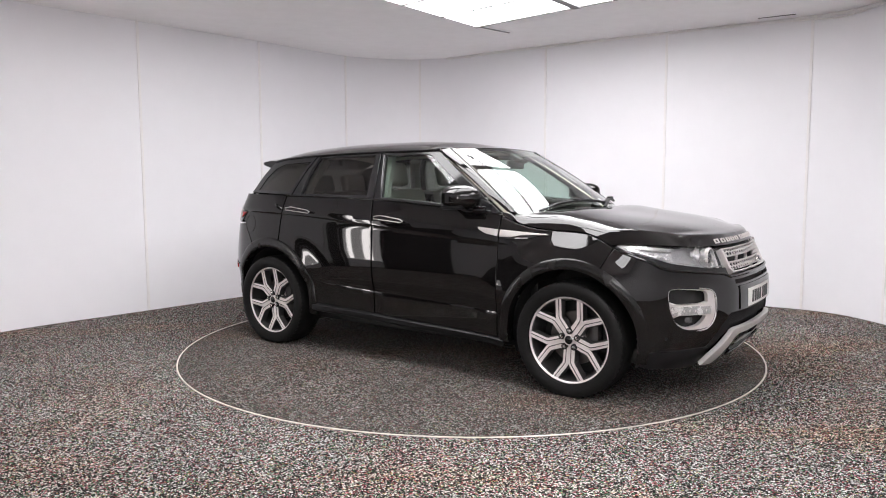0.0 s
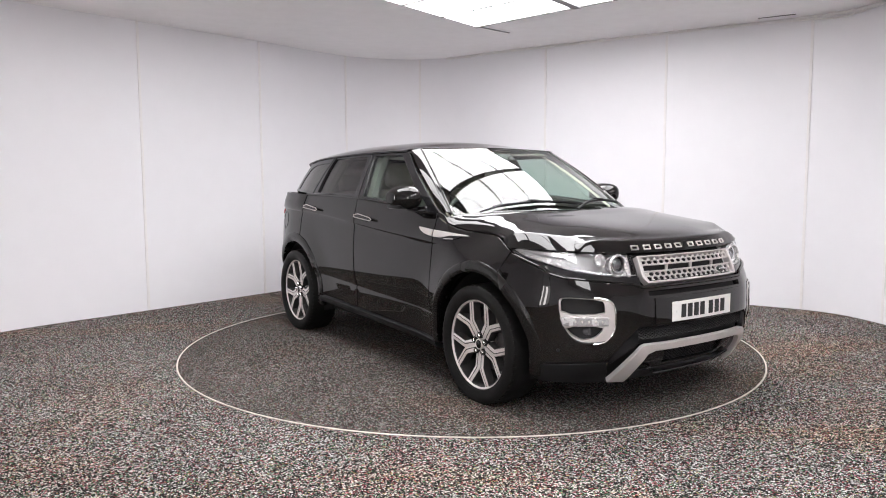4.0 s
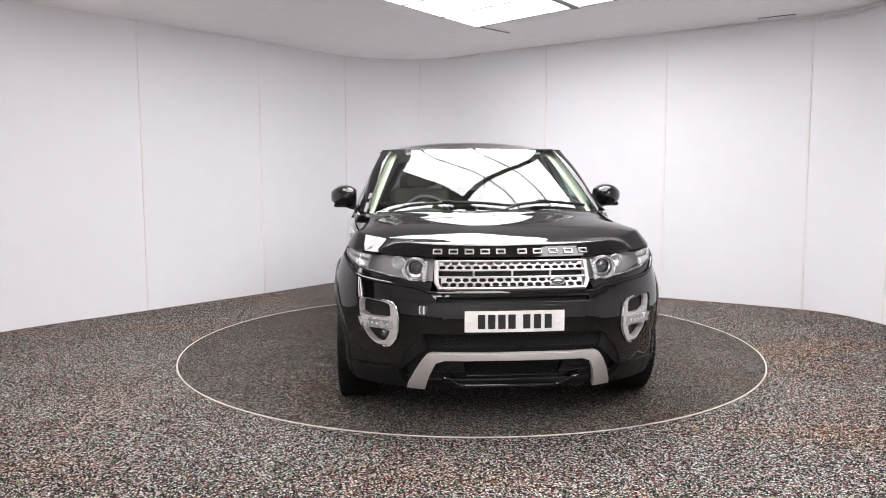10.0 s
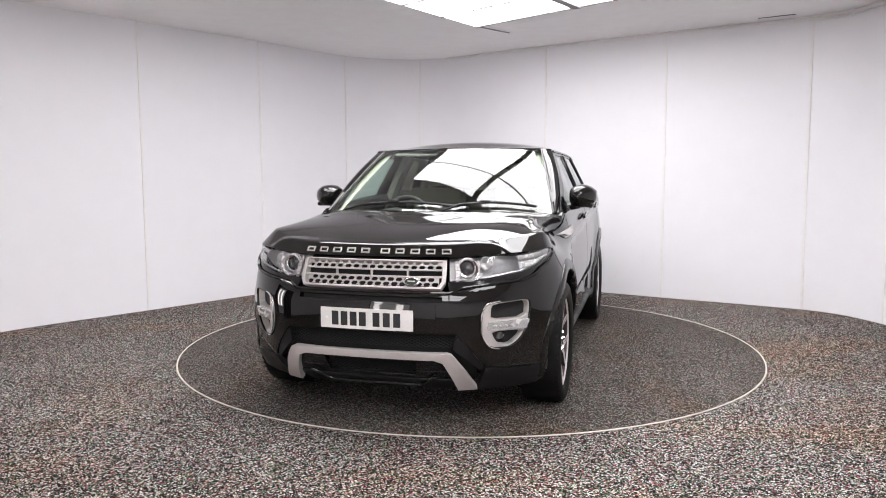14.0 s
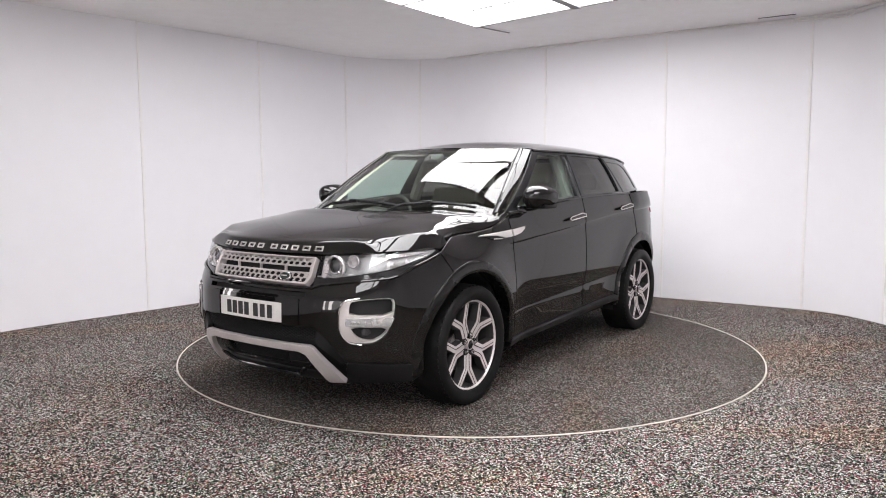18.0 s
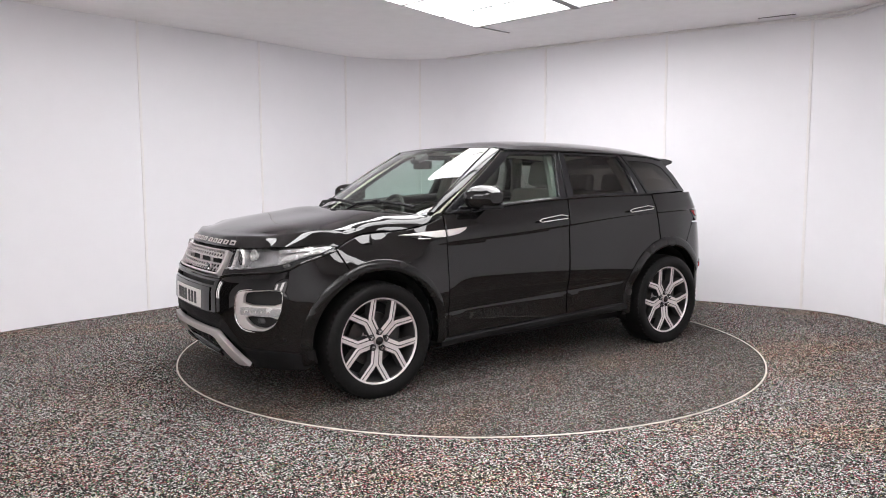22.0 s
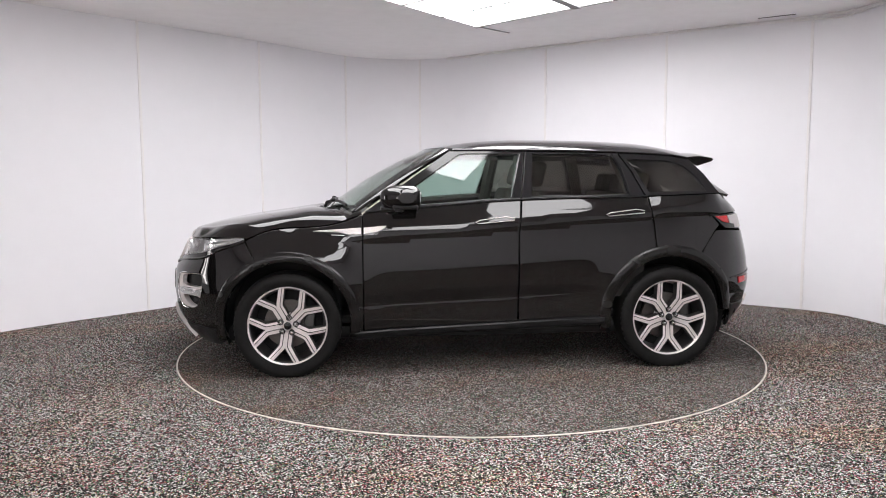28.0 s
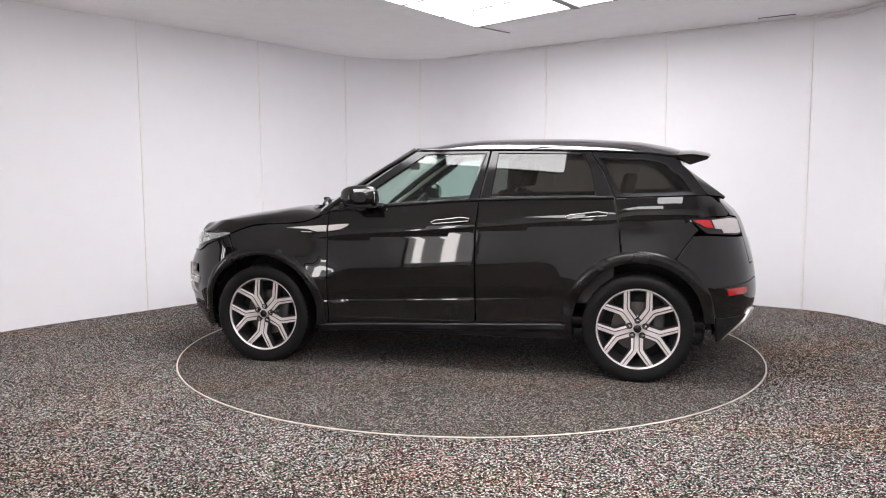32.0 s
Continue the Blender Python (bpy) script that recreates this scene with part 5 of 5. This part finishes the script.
# door mirrors
def mirror_head():
    bm = bmesh.new()
    rows = []
    for k in range(13):
        t = k / 12
        y = 0.875 + 0.175 * t
        w = math.sin(math.pi * min(max(0.12 + t * 0.80, 0), 1)) ** 0.55
        row = []
        for j in range(20):
            a = 2 * math.pi * j / 20
            c, s = math.cos(a), math.sin(a)
            x = 0.52 + 0.02 * (1 - t) + (0.190 if c > 0 else 0.122) * w * math.copysign(abs(c) ** 0.7, c) * (1 - 0.25 * t)
            z = 1.208 + 0.086 * w * math.copysign(abs(s) ** 0.75, s) * (1.0 - 0.12 * t)
            row.append(Vector((x, y, z)))
        rows.append(row)
    grid(rows, True, bm)
    bm.verts.ensure_lookup_table()
    bm.faces.new([bm.verts[j] for j in range(20)])
    bm.faces.new([bm.verts[12 * 20 + j] for j in range(20)][::-1])
    bmesh.ops.recalc_face_normals(bm, faces=bm.faces[:])
    return bm


for sign, dob in ((1, doors_f[0]), (-1, doors_f[1])):
    pick = (lambda b: b) if sign == 1 else mirrored
    mir = part("door_mirror", pick(mirror_head()), PAINT, car, "gloss black door mirror")
    arm = sweep([(0.60, 0.84, 1.125), (0.575, 0.88, 1.128), (0.555, 0.93, 1.140)], 0.034, 10, flat=0.55)
    part("mirror_arm", pick(arm), PLASTIC, mir, "black mirror arm")
    part("mirror_base", pick(box((0.17, 0.03, 0.045), (0.62, 0.868, 1.128), 0.012)), GLOSS, mir, "gloss black mirror base")
    part("mirror_glass", pick(box((0.006, 0.10, 0.075), (0.436, 0.950, 1.205), 0.002)), CHROME, mir, "silvered mirror glass")
    part("lower_shell", pick(box((0.17, 0.155, 0.03), (0.535, 0.955, 1.146), 0.014)), PLASTIC, mir, "satin black lower shell")


# wipers
def wiper(y0, y1, name):
    """A wiper arm and its blade, lying along the foot of the windscreen."""
    def on_screen(y, u, out):
        v = 0.5 + y / (2 * 0.795)
        p = screen_base(v).lerp(screen_top(v), u)
        return p + Vector((0.45, 0, 0.9)).normalized() * (out + 0.03 * math.sin(math.pi * u))
    bm = sweep([on_screen(y0, 0.010, 0.014), on_screen(y0 * 0.8 + y1 * 0.2, 0.045, 0.040), on_screen((y0 + y1) / 2, 0.075, 0.038)], 0.013, 8, flat=0.6)
    w = part(name, bm, PLASTIC, car, "black wiper arm")
    span = y1 - y0
    blade_pts = [on_screen(y0 + span * (0.12 + 0.95 * t), 0.050 + 0.045 * math.sin(math.pi * t), 0.024) for t in np.linspace(0, 1, 10)]
    part("blade", sweep(blade_pts, 0.011, 6, flat=0.9), PLASTIC, w, "black wiper blade")
    c = on_screen((y0 + y1) / 2, 0.078, 0.040)
    part("clip", box((0.03, 0.07, 0.022), c, 0.006), PLASTIC, w)


wiper(-0.64, 0.12, "wiper")
wiper(0.10, 0.66, "wiper")


GREY_TRIM = material("grey_pillar_trim", (0.20, 0.195, 0.175), 0.7, noise_scale=80, vary=0.08)
# -- wheels --
def spoke_shape(a_mid):
    """Middle lines of the two legs of one spoke: each runs beside the gap next to it, then bends in to the hub."""
    legs = []
    for side in (1, -1):
        g = radians(a_mid + side * 36)
        across, along = Vector((math.cos(g), -math.sin(g))), Vector((math.sin(g), math.cos(g)))
        legs.append([across * (-side * u) + along * v for u, v in ((0.016, 0.049), (0.035, 0.076), (0.054, 0.103), (0.069, 0.126), (0.0715, 0.145), (0.071, 0.17), (0.071, 0.21), (0.071, 0.252))])
    return legs


def wheel_mesh_legs(bm, path, w0, w1, depth):
    """A spoke leg: a ridge with a flat bright face and sloping flanks."""
    rows = []
    for i, p in enumerate(path):
        t = (path[min(i + 1, len(path) - 1)] - path[max(i - 1, 0)]).normalized()
        n = Vector((-t.y, t.x))
        w = w0 + (w1 - w0) * i / (len(path) - 1)
        dish = 0.022 * (1 - min(p.length / 0.262, 1)) ** 1.2
        rows.append([(p + n * k * w, o - dish) for k, o in ((0.60, -depth), (0.56, -0.016), (0.48, -0.002), (0.14, 0.0), (0.08, -0.005), (0.02, 0.0), (-0.46, -0.001), (-0.54, -0.016), (-0.60, -depth))])
    return grid([[Vector((q.x, o, q.y)) for q, o in r] for r in rows], bm=bm)


def build_wheel():
    """The front left wheel about its own centre: +y is outwards."""
    w = part("wheel", spin([(0.268, 0.100), (0.262, 0.096), (0.250, 0.090), (0.244, 0.06), (0.235, 0.0), (0.225, -0.08), (0.262, -0.105)], n=72), ALLOY_D, car, "silver twin-spoke alloy wheel with a low tyre")
    tyre = [(0.266, 0.098), (0.272, 0.112), (0.292, 0.121), (0.318, 0.124), (0.338, 0.119), (0.350, 0.110), (0.356, 0.098), (0.359, 0.06), (0.361, 0.0), (0.359, -0.06), (0.356, -0.098), (0.345, -0.115), (0.30, -0.122), (0.26, -0.105)]
    bm = spin(tyre, n=80)
    bmesh.ops.recalc_face_normals(bm, faces=bm.faces[:])
    part("tyre", bm, RUBBER, w, "black low-profile tyre")
    bm = bmesh.new()
    for k in range(60):
        a = 2 * math.pi * k / 60
        for s in (1, -1):
            box((0.006, 0.03, 0.016), (0.3535 * math.cos(a), 0.095 * s, 0.3535 * math.sin(a)), 0, Matrix.Rotation(-a, 4, "Y"), bm)
    tagged(part("tread", bm, RUBBER, w, "tread blocks", smooth=False), kind="stuff")
    bm = spin([(0.252, 0.086), (0.258, 0.097), (0.264, 0.1015), (0.270, 0.100), (0.2725, 0.094), (0.270, 0.088)], n=96)
    bmesh.ops.recalc_face_normals(bm, faces=bm.faces[:])
    part("rim", bm, ALLOY, w, "bright machined rim edge")
    for k in range(5):
        bm = bmesh.new()
        for leg in spoke_shape(36 + 72 * k):
            fine = []
            for a, b in zip(leg, leg[1:]):
                fine += [a, a.lerp(b, 0.5)]
            fine.append(leg[-1])
            wheel_mesh_legs(bm, fine, 0.047, 0.040, 0.05)
        bmesh.ops.recalc_face_normals(bm, faces=bm.faces[:])
        for v in bm.verts:
            v.co.y += 0.094
        for f in bm.faces:
            f.material_index = 1 if abs(f.normal.y) < 0.55 else 0
        part("spoke", bm, [ALLOY, ALLOY_D], w, "bright machined twin spoke", sharp=25)
    bm = spin([(0.0, 0.074), (0.030, 0.076), (0.034, 0.070), (0.070, 0.066), (0.078, 0.05), (0.078, 0.0)], n=40)
    part("hub", bm, ALLOY, w, "silver hub")
    bm = spin([(0.0, 0.094), (0.022, 0.093), (0.026, 0.090), (0.027, 0.068)], n=32)
    part("centre_cap", bm, GLOSS, w, "black centre cap")
    part("cap_ring", spin([(0.026, 0.089), (0.0275, 0.093), (0.031, 0.092), (0.033, 0.080)], n=32), ALLOY, w, "silver cap ring")
    for k in range(5):
        a = radians(72 * k)
        part("wheel_nut", spin([(0.0, 0.099), (0.009, 0.098), (0.0125, 0.092), (0.0135, 0.055)], (0.054 * math.sin(a), 0, 0.054 * math.cos(a)), 6), CHROME, w)
        part("nut_seat", spin([(0.0135, 0.0850), (0.0185, 0.0865), (0.0205, 0.080), (0.0205, 0.05)], (0.054 * math.sin(a), 0, 0.054 * math.cos(a)), 16), DARK, w)
    part("brake_disc", spin([(0.06, 0.0), (0.165, 0.0), (0.167, -0.012), (0.165, -0.026), (0.06, -0.026)], n=48), DISC, w, "worn steel brake disc")
    part("caliper", box((0.075, 0.07, 0.16), (-0.135, 0.005, 0.02), 0.02), ALLOY_D, w, "grey brake caliper")
    bm = spin([(0.17, -0.03), (0.235, -0.05), (0.235, -0.09)], n=40)
    part("dust_shield", bm, DARK, w, "dark dust shield")
    return w


wheel = build_wheel()
AXLE, HUB_Y = 0.349, 0.826
wheel.matrix_basis = pose(WHEEL_X, HUB_Y, AXLE, 0, -8, 0)
wheels = [wheel] + [copy_thing(wheel, m) for m in (pose(-WHEEL_X, HUB_Y, AXLE, 0, 0, 0), pose(WHEEL_X, -HUB_Y, AXLE, 0, 0, 180), pose(-WHEEL_X, -HUB_Y, AXLE, 0, 10, 180))]
# the tyres sit down flat where they carry the car
for w in wheels:
    up = w.matrix_basis.to_3x3().inverted() @ Vector((0, 0, 1))
    for c in w.children:
        if c.name.startswith(("tyre", "tread")):
            c.data = c.data.copy()
            for v in c.data.vertices:
                low = -AXLE - v.co.dot(up)
                if low > 0:
                    v.co += up * low + Vector((0, 0.25 * low * math.copysign(1, v.co.y), 0))


# -- cabin --
part("cabin_floor", box((2.9, 1.56, 0.06), (-0.45, 0, 0.36), 0.02), DARK, car, "dark cabin floor")
part("firewall", box((0.06, 1.50, 0.60), (1.00, 0, 0.70), 0.02), DARK, car, "dark bulkhead")
part("load_cover", box((0.62, 1.25, 0.03), (-1.52, 0, 1.06), 0.01), LEATHER, car, "dark load cover")
both("door_lining", box((1.95, 0.05, 0.62), (-0.20, 0.815, 0.80), 0.02), LEATHER, car, "dark door lining")
both("door_lining_top", sweep([(x, 0.800 - GLASS_IN(x) * 0.8, BELT(x) - 0.02) for x in np.linspace(0.72, -1.15, 16)], 0.035, 8), LEATHER, car, "dark door top")


def dash():
    rows = []
    for y in np.linspace(-0.74, 0.74, 21):
        hood = 0.05 * math.exp(-((y + 0.37) / 0.17) ** 2)
        rows.append([Vector((x, y, z)) for x, z in ((1.02, 1.02), (0.95, 1.065), (0.80, 1.080), (0.68, 1.075 + hood), (0.60, 1.045 + hood), (0.585, 0.98), (0.62, 0.85), (0.66, 0.60))])
    return grid(rows)


part("dashboard", dash(), LEATHER, car, "dark dashboard")
part("centre_console", box((0.95, 0.24, 0.32), (0.22, 0, 0.55), 0.04), LEATHER, car, "dark centre console")


def ring(radius, thick, n=36):
    bm = bmesh.new()
    rows = []
    for k in range(n):
        a = 2 * math.pi * k / n
        c = Vector((0, math.cos(a), math.sin(a)))
        rows.append([c * radius + (math.cos(b) * c + math.sin(b) * Vector((1, 0, 0))) * thick for b in [2 * math.pi * j / 8 for j in range(8)]])
    rows.append(rows[0])
    grid(rows, True, bm)
    bmesh.ops.remove_doubles(bm, verts=bm.verts[:], dist=1e-5)
    return bm


steer = part("steering_wheel", ring(0.178, 0.016), LEATHER, car, "dark leather steering wheel")
steer.matrix_basis = pose(0.50, -0.37, 1.03, 0, -22, 0)
part("steering_boss", box((0.05, 0.16, 0.11), (0.01, 0, 0), 0.025), LEATHER, steer, "dark steering wheel boss")
for a in (0, 180, 270):
    part("steering_arm", box((0.02, 0.15, 0.035), (0.0, 0.11 * math.cos(radians(a)), 0.11 * math.sin(radians(a))), 0.006, Matrix.Rotation(radians(a), 4, "X")), SILVER, steer)
part("steering_column", sweep([(0.52, -0.37, 0.99), (0.72, -0.37, 0.93)], 0.05, 12), LEATHER, car, "dark steering column")


def cushion(w, h, d, puff=0.25):
    """A padded block, its edges rounded."""
    return box((d, w, h), (0, 0, 0), min(d, h, w) * puff, segments=4)


def seat(x, y):
    st = part("front_seat", cushion(0.50, 0.15, 0.52), TAN, car, "beige and dark leather seat")
    st.matrix_basis = pose(x, y, 0.60, 0, -6, 0)
    b = part("backrest", cushion(0.48, 0.66, 0.14), TAN, st, "beige leather backrest")
    b.matrix_basis = pose(-0.30, 0, 0.36, 0, -14, 0)
    back = part("back_shell", cushion(0.44, 0.58, 0.05), LEATHER, st, "dark seat back")
    back.matrix_basis = pose(-0.375, 0, 0.35, 0, -14, 0)
    h = part("headrest", cushion(0.27, 0.19, 0.10, 0.4), TAN, st, "beige leather headrest")
    h.matrix_basis = pose(-0.42, 0, 0.81, 0, -8, 0)
    for s in (0.06, -0.06):
        part("headrest_post", sweep([(-0.405, s, 0.66), (-0.42, s, 0.76)], 0.007, 6), CHROME, st)
    for s in (0.225, -0.225):
        bo = part("bolster", cushion(0.09, 0.50, 0.17, 0.4), LEATHER, st, "dark side bolster")
        bo.matrix_basis = pose(-0.29, s, 0.32, 0, -14, 0)


seat(0.02, 0.37)
seat(0.02, -0.37)
bench = part("rear_seat", cushion(1.26, 0.16, 0.50), TAN, car, "beige leather rear bench")
bench.matrix_basis = pose(-0.80, 0, 0.62, 0, -4, 0)
bb = part("backrest", cushion(1.26, 0.60, 0.15), TAN, bench, "beige leather backrest")
bb.matrix_basis = pose(-0.32, 0, 0.33, 0, -18, 0)
for y in (0.40, 0.0, -0.40):
    hh = part("headrest", cushion(0.26, 0.16, 0.09, 0.4), TAN, bench, "beige leather headrest")
    hh.matrix_basis = pose(-0.42, y, 0.70, 0, -10, 0)
both("b_pillar_trim", sweep([(-0.27, 0.755, 1.15), (-0.29, 0.690, 1.33), (-0.32, 0.605, 1.51)], 0.05, 8, flat=1.0), GREY_TRIM, car, "grey centre pillar trim")
both("c_pillar_trim", sweep([(-1.12, 0.740, 1.18), (-1.08, 0.675, 1.33), (-1.02, 0.595, 1.49)], 0.05, 8), GREY_TRIM, car, "grey rear pillar trim")
rv = part("rear_view_mirror", box((0.025, 0.24, 0.065), (0.42, 0, 1.435), 0.012), LEATHER, car, "black interior mirror")
part("mirror_stem", sweep([(0.44, 0, 1.46), (0.50, 0, 1.485)], 0.012, 8), LEATHER, rv)
part("sensor_pod", box((0.10, 0.13, 0.04), (0.45, 0, 1.480), 0.014, Matrix.Rotation(radians(29), 4, "Y")), LEATHER, rv, "black sensor pod")
both("sun_visor", box((0.15, 0.34, 0.012), (0.26, 0.34, 1.525), 0.005, Matrix.Rotation(radians(14), 4, "Y")), GREY_TRIM, car, "grey sun visor")


def motions():
    """The turntable turns once the clip starts, and carries the car."""
    turns = smooth_table([(0, -33.8), (4, -53.75), (8, -73.95), (12, -94.1), (16, -114.0), (20, -133.9), (24, -153.5), (28, -172.35), (32, -191.25)])
    times = [k * 2.0 for k in range(17)]
    walk(turntable, [(t, pose(0, 0, 0, 0, 0, turns(t) + 33.8)) for t in times])
    walk(car, [(t, pose(0, 0, 0.0, 0, 0, turns(t)) @ pose(0.016, 0.010, 0)) for t in times])


motions()
